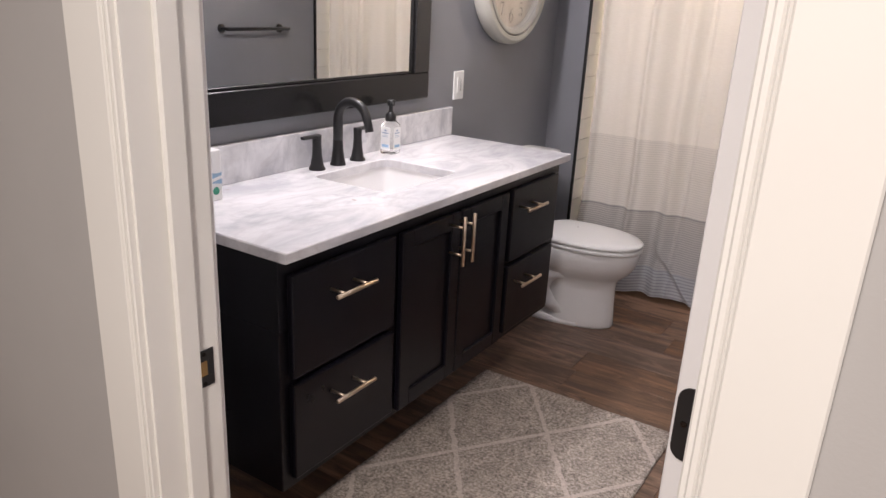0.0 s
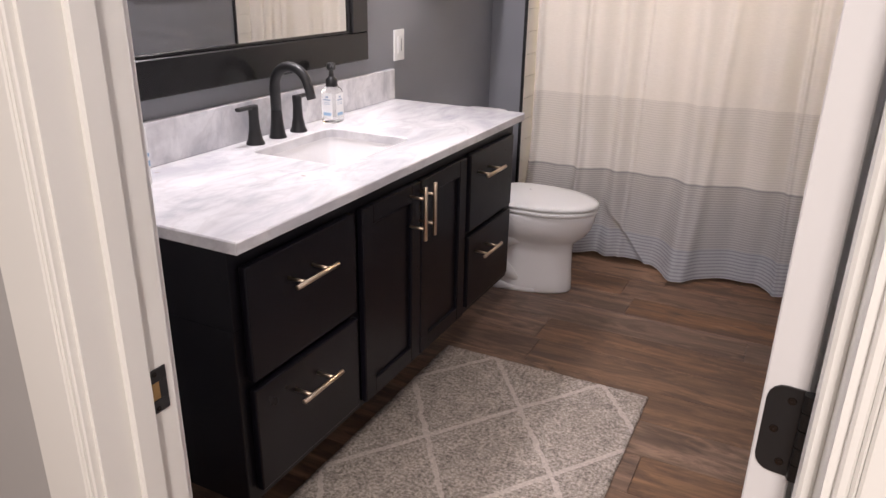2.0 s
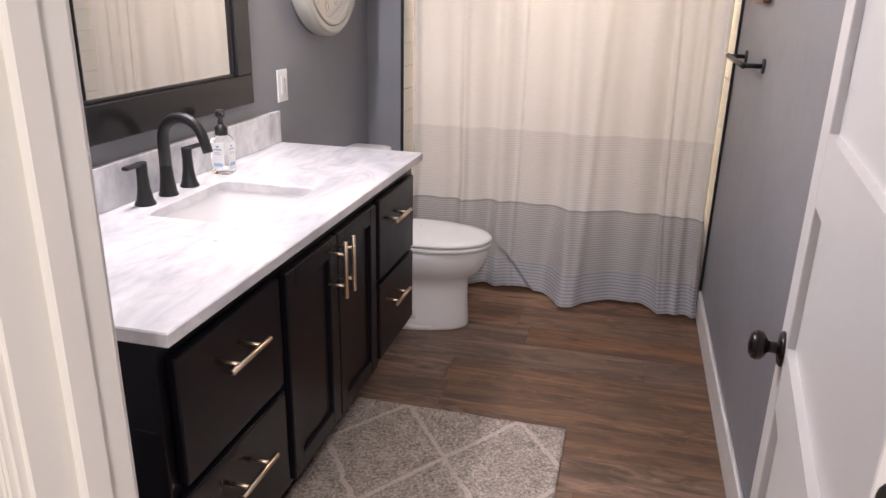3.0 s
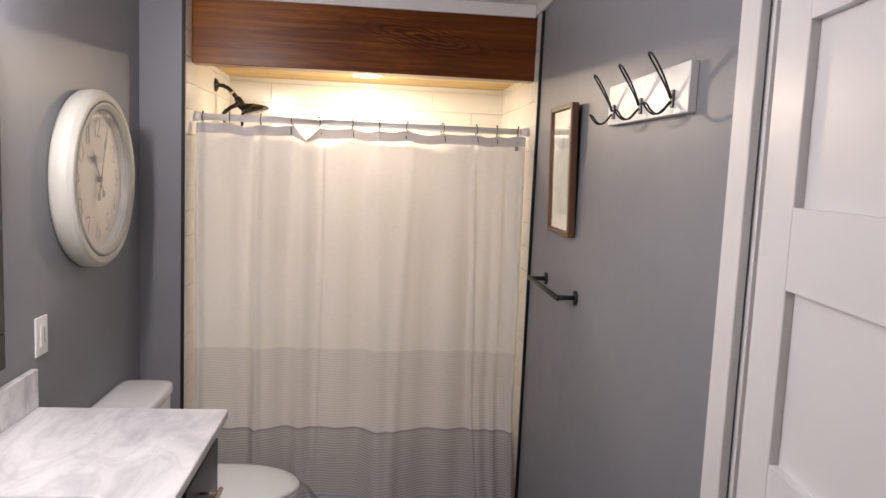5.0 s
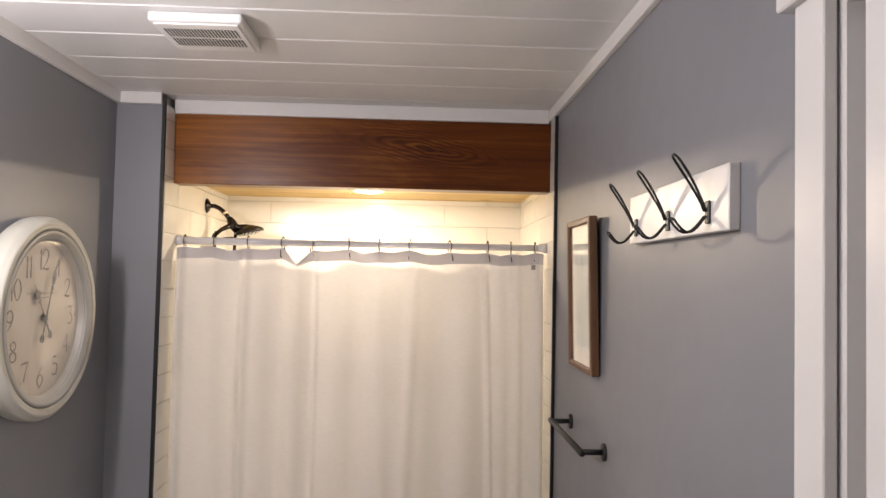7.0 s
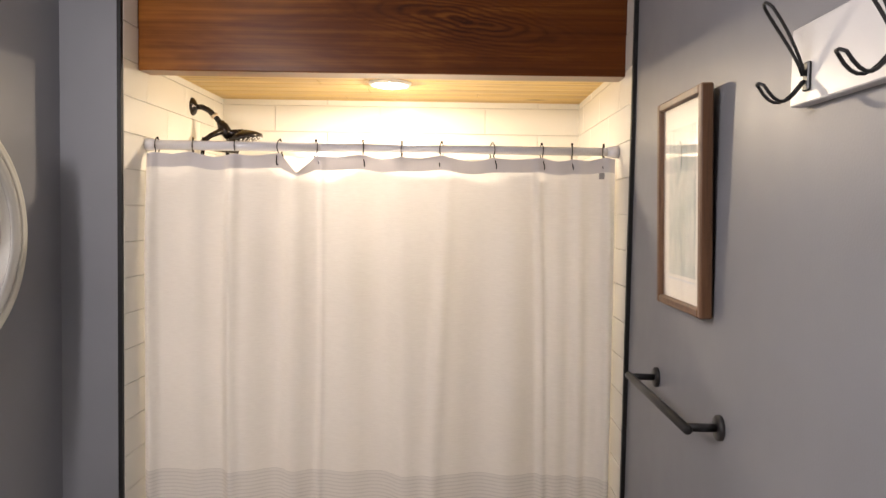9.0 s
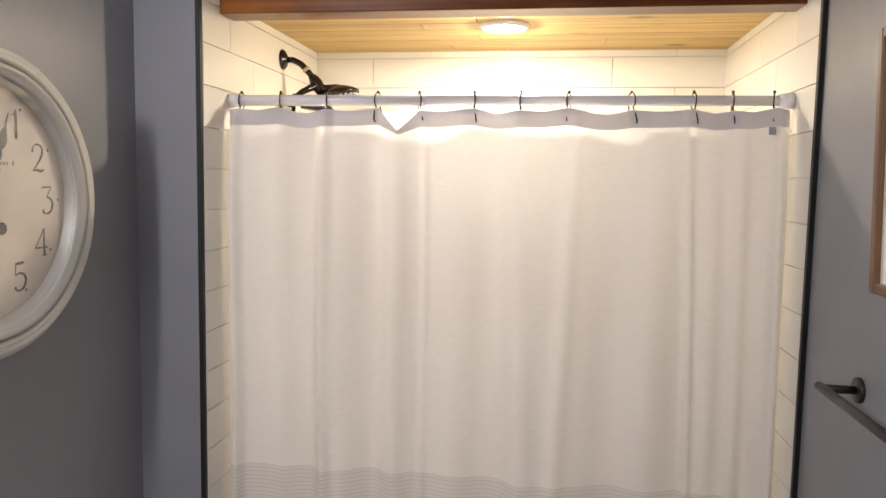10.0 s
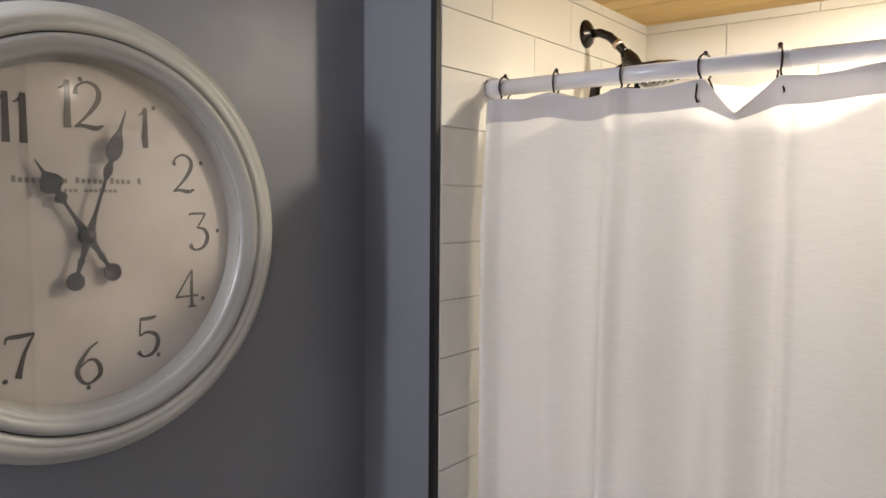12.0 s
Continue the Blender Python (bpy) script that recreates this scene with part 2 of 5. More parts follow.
def marble(name, stretch, turn, grey):
    """White marble with soft drifting grey; stretch and turn set the run of the veins."""
    m, t, n, l, b = nodes_of(name)
    v = coords(n, l)
    v2 = coords(n, l, stretch, turn)
    cloud = noise_tex(n, l, v2, 2.0, 7, 0.60, 0.9)
    col = ramp(n, l, cloud, [(0.35, (0.56 - grey, 0.56 - grey, 0.59 - grey)), (0.47, (0.70 - grey * 0.8, 0.695 - grey * 0.8, 0.71 - grey * 0.8)), (0.60, (0.735, 0.73, 0.74)), (1.0, (0.79, 0.78, 0.785))])
    mottle = noise_tex(n, l, v2, 6.5, 6, 0.65, 0.6)
    where = noise_tex(n, l, v, 2.3, 3, 0.5)
    spot = math_node(n, l, "MULTIPLY", ramp(n, l, mottle, [(0.50, (0, 0, 0)), (0.68, (1, 1, 1))]), ramp(n, l, where, [(0.42, (0.15 + grey,) * 3), (0.62, (0.75,) * 3)]))
    col = mix_col(n, l, spot, col, (0.52 - grey, 0.52 - grey, 0.55 - grey))
    vein = noise_tex(n, l, v2, 2.2, 4, 0.5, 1.2)
    band = math_node(n, l, "ABSOLUTE", math_node(n, l, "SUBTRACT", vein, 0.5))
    col = mix_col(n, l, ramp(n, l, band, [(0.0, (0.26,) * 3), (0.035, (0, 0, 0))]), col, (0.46, 0.44, 0.45))
    fleck = noise_tex(n, l, v, 17, 2, 0.4)
    col = mix_col(n, l, ramp(n, l, fleck, [(0.77, (0, 0, 0)), (0.81, (0.6, 0.6, 0.6))]), col, (0.36, 0.28, 0.22))
    l.new(col, b.inputs["Base Color"])
    b.inputs["Roughness"].default_value = 0.14
    return m


MARBLE = marble("white_grey_marble", (2.6, 1.2, 2.2), (0.0, 0.0, -0.35), 0.07)
SPLASH = marble("mottled_grey_marble", (3.0, 3.2, 2.8), (0.5, 0.0, 0.0), 0.10)


def curtain_cloth():
    """White cotton with woven stripes by the cloth's own height (UV v in metres above the hem)."""
    m, t, n, l, b = nodes_of("white_striped_curtain_cloth")
    uv = n.new("ShaderNodeUVMap")
    sep = n.new("ShaderNodeSeparateXYZ")
    l.new(uv.outputs[0], sep.inputs[0])
    h = sep.outputs[1]

    def between(lo, hi):
        return math_node(n, l, "MULTIPLY", math_node(n, l, "GREATER_THAN", h, lo), math_node(n, l, "LESS_THAN", h, hi))

    def lines(pitch, duty):
        return math_node(n, l, "LESS_THAN", math_node(n, l, "FRACT", math_node(n, l, "DIVIDE", h, pitch)), duty)

    wobble = noise_tex(n, l, coords(n, l, (40, 40, 400)), 1.0, 3)
    base = ramp(n, l, wobble, [(0.3, (0.85, 0.825, 0.79)), (0.7, (0.90, 0.875, 0.84))])
    fine = math_node(n, l, "MULTIPLY", between(0.455, 0.83), lines(0.0120, 0.34))
    mid = math_node(n, l, "MULTIPLY", between(0.16, 0.455), lines(0.0112, 0.48))
    low = math_node(n, l, "MULTIPLY", between(0.0, 0.16), lines(0.0150, 0.42))
    edge = between(0.445, 0.457)
    col = mix_col(n, l, math_node(n, l, "MULTIPLY", between(0.455, 0.83), 0.19), base, (0.41, 0.40, 0.41))
    col = mix_col(n, l, math_node(n, l, "MULTIPLY", fine, 0.22), col, (0.36, 0.35, 0.36))
    col = mix_col(n, l, math_node(n, l, "MULTIPLY", between(0.16, 0.455), 0.58), col, (0.36, 0.35, 0.355))
    col = mix_col(n, l, math_node(n, l, "MULTIPLY", mid, 0.36), col, (0.15, 0.15, 0.17))
    col = mix_col(n, l, math_node(n, l, "MULTIPLY", between(0.0, 0.16), 0.60), col, (0.31, 0.335, 0.40))
    col = mix_col(n, l, math_node(n, l, "MULTIPLY", low, 0.42), col, (0.11, 0.125, 0.17))
    col = mix_col(n, l, math_node(n, l, "MULTIPLY", edge, 0.35), col, (0.16, 0.17, 0.20))
    l.new(col, b.inputs["Base Color"])
    b.inputs["Roughness"].default_value = 0.8
    weave = noise_tex(n, l, coords(n, l, (900, 900, 900)), 1.0, 2)
    crease = noise_tex(n, l, coords(n, l, (9, 9, 3)), 1.0, 4, 0.6, 0.6)
    hsum = math_node(n, l, "ADD", math_node(n, l, "MULTIPLY", weave, 0.12), crease)
    bump(n, l, b, hsum, 0.16, 0.005)
    tr = n.new("ShaderNodeBsdfTranslucent")
    l.new(col, tr.inputs[0])
    mx = n.new("ShaderNodeMixShader")
    mx.inputs[0].default_value = 0.31
    l.new(b.outputs[0], mx.inputs[1])
    l.new(tr.outputs[0], mx.inputs[2])
    l.new(mx.outputs[0], n["Material Output"].inputs[0])
    return m


CURTAIN = curtain_cloth()


def liner_cloth(name, dim, pale, through_light):
    m, t, n, l, b = nodes_of(name)
    crease = noise_tex(n, l, coords(n, l, (6, 6, 2)), 1.0, 4, 0.6)
    col = ramp(n, l, crease, [(0.3, dim), (0.7, pale)])
    l.new(col, b.inputs["Base Color"])
    b.inputs["Roughness"].default_value = 0.5
    bump(n, l, b, crease, 0.2, 0.004)
    tr = n.new("ShaderNodeBsdfTranslucent")
    l.new(col, tr.inputs[0])
    mx = n.new("ShaderNodeMixShader")
    mx.inputs[0].default_value = through_light
    l.new(b.outputs[0], mx.inputs[1])
    l.new(tr.outputs[0], mx.inputs[2])
    l.new(mx.outputs[0], n["Material Output"].inputs[0])
    return m


LINER = liner_cloth("white_liner", (0.79, 0.79, 0.81), (0.85, 0.85, 0.87), 0.56)
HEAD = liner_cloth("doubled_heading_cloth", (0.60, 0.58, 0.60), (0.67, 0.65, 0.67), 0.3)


def rug_pile():
    """Heathered grey pile with a pale diamond trellis."""
    m, t, n, l, b = nodes_of("grey_trellis_rug_pile")
    c = n.new("ShaderNodeTexCoord")
    sep = n.new("ShaderNodeSeparateXYZ")
    warp = noise_tex(n, l, coords(n, l), 30, 2)
    l.new(c.outputs["Object"], sep.inputs[0])
    jig = math_node(n, l, "MULTIPLY", math_node(n, l, "SUBTRACT", warp, 0.5), 0.018)
    u = math_node(n, l, "DIVIDE", math_node(n, l, "ADD", sep.outputs[0], jig), 0.42)
    v = math_node(n, l, "DIVIDE", math_node(n, l, "ADD", sep.outputs[1], jig), 0.58)
    masks = []
    for op in ("ADD", "SUBTRACT"):
        s = math_node(n, l, "ADD", math_node(n, l, op, u, v), 20.5)
        d = math_node(n, l, "ABSOLUTE", math_node(n, l, "SUBTRACT", math_node(n, l, "FRACT", s), 0.5))
        masks.append(math_node(n, l, "LESS_THAN", d, 0.025))
    line = math_node(n, l, "MAXIMUM", masks[0], masks[1])
    loops = noise_tex(n, l, coords(n, l, (1, 1, 1)), 92, 3, 0.75)
    blot = noise_tex(n, l, coords(n, l, (1, 1, 1)), 24, 4, 0.7)
    f = math_node(n, l, "ADD", math_node(n, l, "MULTIPLY", loops, 0.72), math_node(n, l, "MULTIPLY", blot, 0.28))
    pile = ramp(n, l, f, [(0.36, (0.15, 0.125, 0.105)), (0.50, (0.41, 0.355, 0.305)), (0.62, (0.68, 0.605, 0.535))])
    pale = ramp(n, l, loops, [(0.3, (0.46, 0.40, 0.355)), (0.7, (0.74, 0.66, 0.60))])
    l.new(mix_col(n, l, line, pile, pale), b.inputs["Base Color"])
    b.inputs["Roughness"].default_value = 0.95
    bump(n, l, b, math_node(n, l, "SUBTRACT", loops, math_node(n, l, "MULTIPLY", line, 0.5)), 0.9, 0.006)
    return m


RUG = rug_pile()


def glowing(name, colour, strength):
    m, t, n, l, b = nodes_of(name)
    b.inputs["Base Color"].default_value = (0.8, 0.8, 0.8, 1)
    b.inputs["Emission Color"].default_value = (*colour, 1)
    b.inputs["Emission Strength"].default_value = strength
    return m


LENS = glowing("lit_lamp_lens", WARM, 9.0)
BULB = glowing("lit_opal_glass", SOFT_WHITE, 7.0)


def mirror_glass():
    m, t, n, l, b = nodes_of("silvered_mirror")
    b.inputs["Base Color"].default_value = (0.86, 0.87, 0.87, 1)
    b.inputs["Metallic"].default_value, b.inputs["Roughness"].default_value = 1.0, 0.015
    return m


MIRROR = mirror_glass()


def clear_glass(name, colour=(1, 1, 1), ior=1.45):
    m, t, n, l, b = nodes_of(name)
    b.inputs["Base Color"].default_value = (*colour, 1)
    b.inputs["Transmission Weight"].default_value, b.inputs["Roughness"].default_value = 1.0, 0.01
    b.inputs["IOR"].default_value = ior
    return m


GLASS = clear_glass("clear_glass")
SOAP = clear_glass("clear_soap", (0.97, 0.975, 0.965), 1.14)


def clock_paper():
    m, t, n, l, b = nodes_of("aged_clock_paper")
    v = coords(n, l)
    blot = noise_tex(n, l, v, 7, 5, 0.65)
    l.new(ramp(n, l, blot, [(0.35, (0.45, 0.40, 0.36)), (0.65, (0.55, 0.50, 0.455))]), b.inputs["Base Color"])
    b.inputs["Roughness"].default_value = 0.55
    return m


CLOCK_FACE = clock_paper()


def watercolour():
    m, t, n, l, b = nodes_of("faded_watercolour")
    v = coords(n, l, (1, 1, 0.7))
    blot = noise_tex(n, l, v, 17, 5, 0.65, 1.2)
    l.new(ramp(n, l, blot, [(0.30, (0.15, 0.19, 0.20)), (0.45, (0.30, 0.33, 0.29)), (0.60, (0.44, 0.43, 0.37)), (0.75, (0.33, 0.31, 0.34))]), b.inputs["Base Color"])
    b.inputs["Roughness"].default_value = 0.6
    return m


ART = watercolour()

# ---- building helpers ----


def box(bm, x0, x1, y0, y1, z0, z1, bevel=0.0, segs=1):
    vs = [bm.verts.new(p) for p in ((x0, y0, z0), (x1, y0, z0), (x1, y1, z0), (x0, y1, z0), (x0, y0, z1), (x1, y0, z1), (x1, y1, z1), (x0, y1, z1))]
    fs = [bm.faces.new([vs[k] for k in f]) for f in ((3, 2, 1, 0), (4, 5, 6, 7), (0, 1, 5, 4), (1, 2, 6, 5), (2, 3, 7, 6), (3, 0, 4, 7))]
    if bevel:
        bmesh.ops.bevel(bm, geom=list({e for f in fs for e in f.edges}), offset=bevel, segments=segs, profile=0.5, affect="EDGES")
    return bm


def boxed(*a, **k):
    return box(bmesh.new(), *a, **k)


def rings(bm, loops, close=True, cap=True):
    """Skins a list of equal closed loops of points."""
    vs = [[bm.verts.new(p) for p in lp] for lp in loops]
    for a, b2 in zip(vs, vs[1:]):
        for k in range(len(a)):
            q = (k + 1) % len(a)
            bm.faces.new((a[k], a[q], b2[q], b2[k]))
    if cap:
        bm.faces.new(vs[0][::-1])
        bm.faces.new(vs[-1])
    return bm


def tube(bm, pts, r, segs=10, cap=True):
    pts = [Vector(p) for p in pts]
    rs = r if isinstance(r, (list, tuple)) else [r] * len(pts)
    loops, up = [], None
    for k, p in enumerate(pts):
        d = (pts[min(k + 1, len(pts) - 1)] - pts[max(k - 1, 0)]).normalized()
        if up is None:
            up = d.orthogonal().normalized()
        up = (up - d * up.dot(d)).normalized()
        side = d.cross(up)
        loops.append([p + rs[k] * (up * math.cos(2 * math.pi * q / segs) + side * math.sin(2 * math.pi * q / segs)) for q in range(segs)])
    return rings(bm, loops, cap=cap)


def lathe(bm, profile, m, segs=32, cap=False):
    """Turns (radius, height) about the local z of m."""
    loops = [[m @ Vector((r * math.cos(2 * math.pi * q / segs), r * math.sin(2 * math.pi * q / segs), h)) for q in range(segs)] for r, h in profile]
    return rings(bm, loops, cap=cap)


def finish(bm, smooth):
    bmesh.ops.recalc_face_normals(bm, faces=bm.faces)
    for f in bm.faces:
        f.smooth = smooth


def root_of(ob):
    while ob.parent:
        ob = ob.parent
    return ob


def part(name, bm, material, parent, label="", smooth=False, local=False):
    """Links a bmesh, built in the world's coordinates, as one mesh under a thing or part."""
    finish(bm, smooth)
    if not local:
        bmesh.ops.translate(bm, verts=bm.verts, vec=-root_of(parent).location)
    me = bpy.data.meshes.new(name)
    bm.to_mesh(me)
    bm.free()
    me.materials.append(material)
    ob = new(name, me)
    ob.parent = parent
    if label:
        ob["label"] = label
    return ob


def thing(name, at, label, category, group=""):
    ob = new(name)
    ob.location = at
    ob.empty_display_size = 0.05
    return tagged(ob, label, category, group)


def solid(name, bm, material, label, category, group="", kind="", smooth=False):
    """A thing or piece of the setting that is one mesh."""
    finish(bm, smooth)
    co = [v.co for v in bm.verts]
    at = Vector((sum(c.x for c in co) / len(co), sum(c.y for c in co) / len(co), min(c.z for c in co)))
    bmesh.ops.translate(bm, verts=bm.verts, vec=-at)
    me = bpy.data.meshes.new(name)
    bm.to_mesh(me)
    bm.free()
    me.materials.append(material)
    ob = new(name, me)
    ob.location = at
    return tagged(ob, label, category, group, kind)


def structure(name, bm, material, label, category="wall", smooth=False):
    return solid(name, bm, material, label, category, kind="structure", smooth=smooth)


def auto_smooth(ob, angle=35):
    for p in ob.data.polygons:
        p.use_smooth = True
    ob.data.set_sharp_from_angle(angle=radians(angle))
    return ob


# ---- plan, in metres ----
XL, XR = -1.053, 0.662          # faces of the long walls
YS, YH = 1.125, 1.003           # bathroom and hall faces of the entry wall
YT, YB = 4.047, 5.006           # edge of the tub alcove, its back wall
XA = -0.867                     # alcove's left side
ZC = 2.44                       # ceiling
DOOR_L, DOOR_R, DOOR_Z = -0.273, 0.513, 2.062

# ---- structure ----
bm = boxed(XL - 0.12, XL, YS, YB + 0.1, 0, ZC)
structure("wall_west", bm, WALL, "blue-grey painted wall behind the vanity")
bm = box(box(bmesh.new(), XL, XA - 0.012, YT, YB, 0, ZC), XA - 0.012, XA - 0.011, YT + 0.02, YB, 0, ZC)
structure("wall_stub", bm, WALL, "narrow blue-grey wall beside the tub alcove")
bm = bmesh.new()
CY0, CY1, CZ = 1.40, 2.150, 2.14
box(bm, XR, XR + 0.14, YS, CY0, 0, ZC)
box(bm, XR, XR + 0.14, CY1, YB + 0.1, 0, ZC)
box(bm, XR, XR + 0.14, CY0, CY1, CZ, ZC)
structure("wall_east", bm, WALL, "blue-grey painted wall with a closet opening")
bm = boxed(XA - 0.1, XR, YB, YB + 0.1, 0, ZC)
structure("wall_north", bm, GROUT, "back wall of the tub alcove behind its tiles")
bm = bmesh.new()
box(bm, -1.9, DOOR_L - 0.02, YH, YS, 0, ZC)
box(bm, DOOR_R + 0.02, 2.1, YH, YS, 0, ZC)
box(bm, DOOR_L - 0.02, DOOR_R + 0.02, YH, YS, DOOR_Z + 0.02, ZC)
structure("wall_south", bm, HALL_WALL, "greige painted wall with the bathroom doorway")
for name, b6 in (("hall_wall_west", (-2.0, -1.9, -1.6, YS, 0, ZC)), ("hall_wall_east", (2.1, 2.2, -1.6, YS, 0, ZC)), ("hall_wall_south", (-1.9, 2.1, -1.7, -1.6, 0, ZC))):
    structure(name, boxed(*b6), HALL_WALL, "plain painted hall wall")
structure("hall_ceiling", boxed(-1.9, 2.1, -1.6, YS, ZC, ZC + 0.08), CEIL, "plain white hall ceiling", "ceiling")

# plank ceiling: boards along x with a narrow groove between them
bm = bmesh.new()
first = 3.107 - 0.2375 * 9
for k in range(17):
    a, c = first + 0.2375 * k, first + 0.2375 * (k + 1)
    a, c = max(a, YS), min(c, YB + 0.05)
    if c - a > 0.01:
        box(bm, XL - 0.05, XR + 0.05, a + 0.0025, c - 0.0025, ZC, ZC + 0.02, 0.003)
box(bm, XL - 0.05, XR + 0.05, YS, YB + 0.05, ZC + 0.008, ZC + 0.06)
structure("ceiling", bm, CEIL, "white painted plank ceiling", "ceiling")

structure("floor", boxed(-1.95, 2.15, -1.65, YB + 0.05, -0.08, -0.006), DARK, "dark underlay of the plank floor", "floor")

# crown strips
CR = 0.045
structure("trim_crown_west", boxed(XL, XL + 0.018, YS, YT, ZC - CR, ZC, bevel=0.002), TRIM, "white crown strip", "trim")
structure("trim_crown_east", boxed(XR - 0.018, XR, YS, YT + 0.1, ZC - CR, ZC, bevel=0.002), TRIM, "white crown strip", "trim")
structure("trim_crown_stub", boxed(XL + 0.018, XA - 0.012, YT - 0.018, YT, ZC - CR, ZC, bevel=0.002), TRIM, "white crown strip", "trim")
structure("trim_crown_beam", boxed(XA, XR - 0.018, 4.145, 4.163, ZC - 0.055, ZC, bevel=0.002), TRIM, "white crown strip above the wooden beam", "trim")

# baseboards
BH = 0.131
for name, b6 in (("baseboard_east", (XR - 0.014, XR, 2.2205, 4.035, 0, BH)), ("baseboard_west", (XL, XL + 0.014, YS + 0.014, YT, 0, BH)),
                 ("baseboard_stub", (XL + 0.014, XA - 0.012, YT - 0.014, YT, 0, BH)), ("baseboard_south", (XL, -0.37, YS, YS + 0.014, 0, BH))):
    structure(name, boxed(*b6, bevel=0.004), TRIM, "white painted baseboard", "baseboard")

# black edge trim at the tub alcove
structure("trim_black_west", boxed(XA - 0.013, XA, YT - 0.003, YT + 0.012, 0.0, ZC - 0.006, bevel=0.001), TRIM_BLACK, "thin black metal tile edge", "trim")
structure("trim_black_east", boxed(XR - 0.012, XR, YT - 0.006, YT + 0.010, BH, ZC - CR, bevel=0.001), TRIM_BLACK, "thin black metal tile edge", "trim")

# ---- entry doorway ----
bm = bmesh.new()
box(bm, DOOR_L - 0.02, DOOR_L, YH - 0.004, YS + 0.004, 0, DOOR_Z)
box(bm, DOOR_R, DOOR_R + 0.02, YH - 0.004, YS + 0.004, 0, DOOR_Z)
box(bm, DOOR_L - 0.02, DOOR_R + 0.02, YH - 0.004, YS + 0.004, DOOR_Z, DOOR_Z + 0.02)
jamb = structure("door_frame_1", bm, CASING, "white painted door jamb of the entry", "door frame")
for x0, x1 in ((DOOR_L, DOOR_L + 0.011), (DOOR_R - 0.011, DOOR_R)):
    bm = boxed(x0, x1, YS - 0.078, YS - 0.040, 0, DOOR_Z, bevel=0.003)
    part("door_stop", bm, CASING, jamb)
part("door_stop", boxed(DOOR_L + 0.011, DOOR_R - 0.011, YS - 0.078, YS - 0.040, DOOR_Z - 0.011, DOOR_Z, bevel=0.003), CASING, jamb)


def casing_profile(name, x_in, side):
    """A flat hall casing with a double bead along its inner edge."""
    w, bm = 0.095, bmesh.new()
    for a, c, th in ((0.0, 0.0085, 0.0155), (0.0087, 0.0125, 0.0175), (0.0128, w, 0.019)):
        xs = sorted((x_in + side * a, x_in + side * c))
        box(bm, xs[0], xs[1], YH - th, YH, 0, DOOR_Z + 0.1, 0.002)
    return structure(name, bm, CASING, "cream painted door casing with a bead", "trim")


casing_profile("trim_casing_west", DOOR_L - 0.006, -1)
casing_profile("trim_casing_east", DOOR_R + 0.006, 1)
structure("trim_casing_head", boxed(DOOR_L - 0.006, DOOR_R + 0.006, YH - 0.018, YH, DOOR_Z + 0.006, DOOR_Z + 0.1, bevel=0.003), CASING, "cream painted head casing", "trim")
structure("trim_casing_inner_west", boxed(DOOR_L - 0.09, DOOR_L - 0.006, YS, YS + 0.018, 0, DOOR_Z + 0.1, bevel=0.003), TRIM, "white inner door casing", "trim")
structure("trim_casing_inner_east", boxed(DOOR_R + 0.026, DOOR_R + 0.11, YS, YS + 0.018, 0, DOOR_Z + 0.1, bevel=0.003), TRIM, "white inner door casing", "trim")

strike = thing("strike_plate", (DOOR_L, 1.096, 0.83), "matte black strike plate in the door jamb", "strike plate")
bm = bmesh.new()
for b6 in ((1.078, 1.116, 0.895, 0.915), (1.078, 1.116, 0.848, 0.868), (1.078, 1.087, 0.868, 0.895), (1.103, 1.116, 0.868, 0.895)):
    box(bm, DOOR_L, DOOR_L + 0.0025, b6[0], b6[1], b6[2], b6[3], 0.0006)
part("plate", bm, MATTE_BLACK, strike)
part("bolt_hole", boxed(DOOR_L + 0.0004, DOOR_L + 0.0012, 1.087, 1.103, 0.868, 0.895), BRASS, strike, "bare wood and brass inside the bolt hole")
for zz in (0.8545, 0.9085):
    part("screw", lathe(bmesh.new(), [(0.0035, 0.0), (0.003, 0.0012), (0.0004, 0.0016)], pose(DOOR_L + 0.0025, 1.096, zz, 0, 90, 0), 12), BRONZE, strike)

# ---- entry door leaf, open against the wall ----
LEAF_W, LEAF_H, LEAF_T = 0.780, 2.035, 0.036
HX, HY = DOOR_R - 0.012, YS + 0.012
door = thing("door_1", (HX, HY, 0.015), "white five-panel door standing open against the wall", "door")
door["kind"] = "structure"
door.rotation_euler = (0, 0, radians(-6.5))
# local: y along the leaf, x from -LEAF_T to 0 (the room side at -LEAF_T)
ST = 0.104
tops = [1.905 - 0.381 * k for k in range(5)]
bm = bmesh.new()
box(bm, -LEAF_T, 0, 0, ST, 0, LEAF_H, 0.0015)
box(bm, -LEAF_T, 0, LEAF_W - ST, LEAF_W, 0, LEAF_H, 0.0015)
part("stile", bm, DOOR_PAINT, door, local=True)
zs = [LEAF_H]
for tz in tops:
    zs += [tz, tz - 0.262]
zs.append(0.0)
for k in range(0, len(zs), 2):
    part("rail", boxed(-LEAF_T + 0.0004, -0.0004, ST, LEAF_W - ST, zs[k + 1], zs[k]), DOOR_PAINT, door, local=True)
for k in range(1, len(zs) - 1, 2):
    part("panel", boxed(-LEAF_T + 0.0145, -0.0145, ST - 0.002, LEAF_W - ST + 0.002, zs[k + 1] - 0.002, zs[k] + 0.002), DOOR_PAINT, door, local=True)
KZ, KY = 0.862, LEAF_W - 0.066
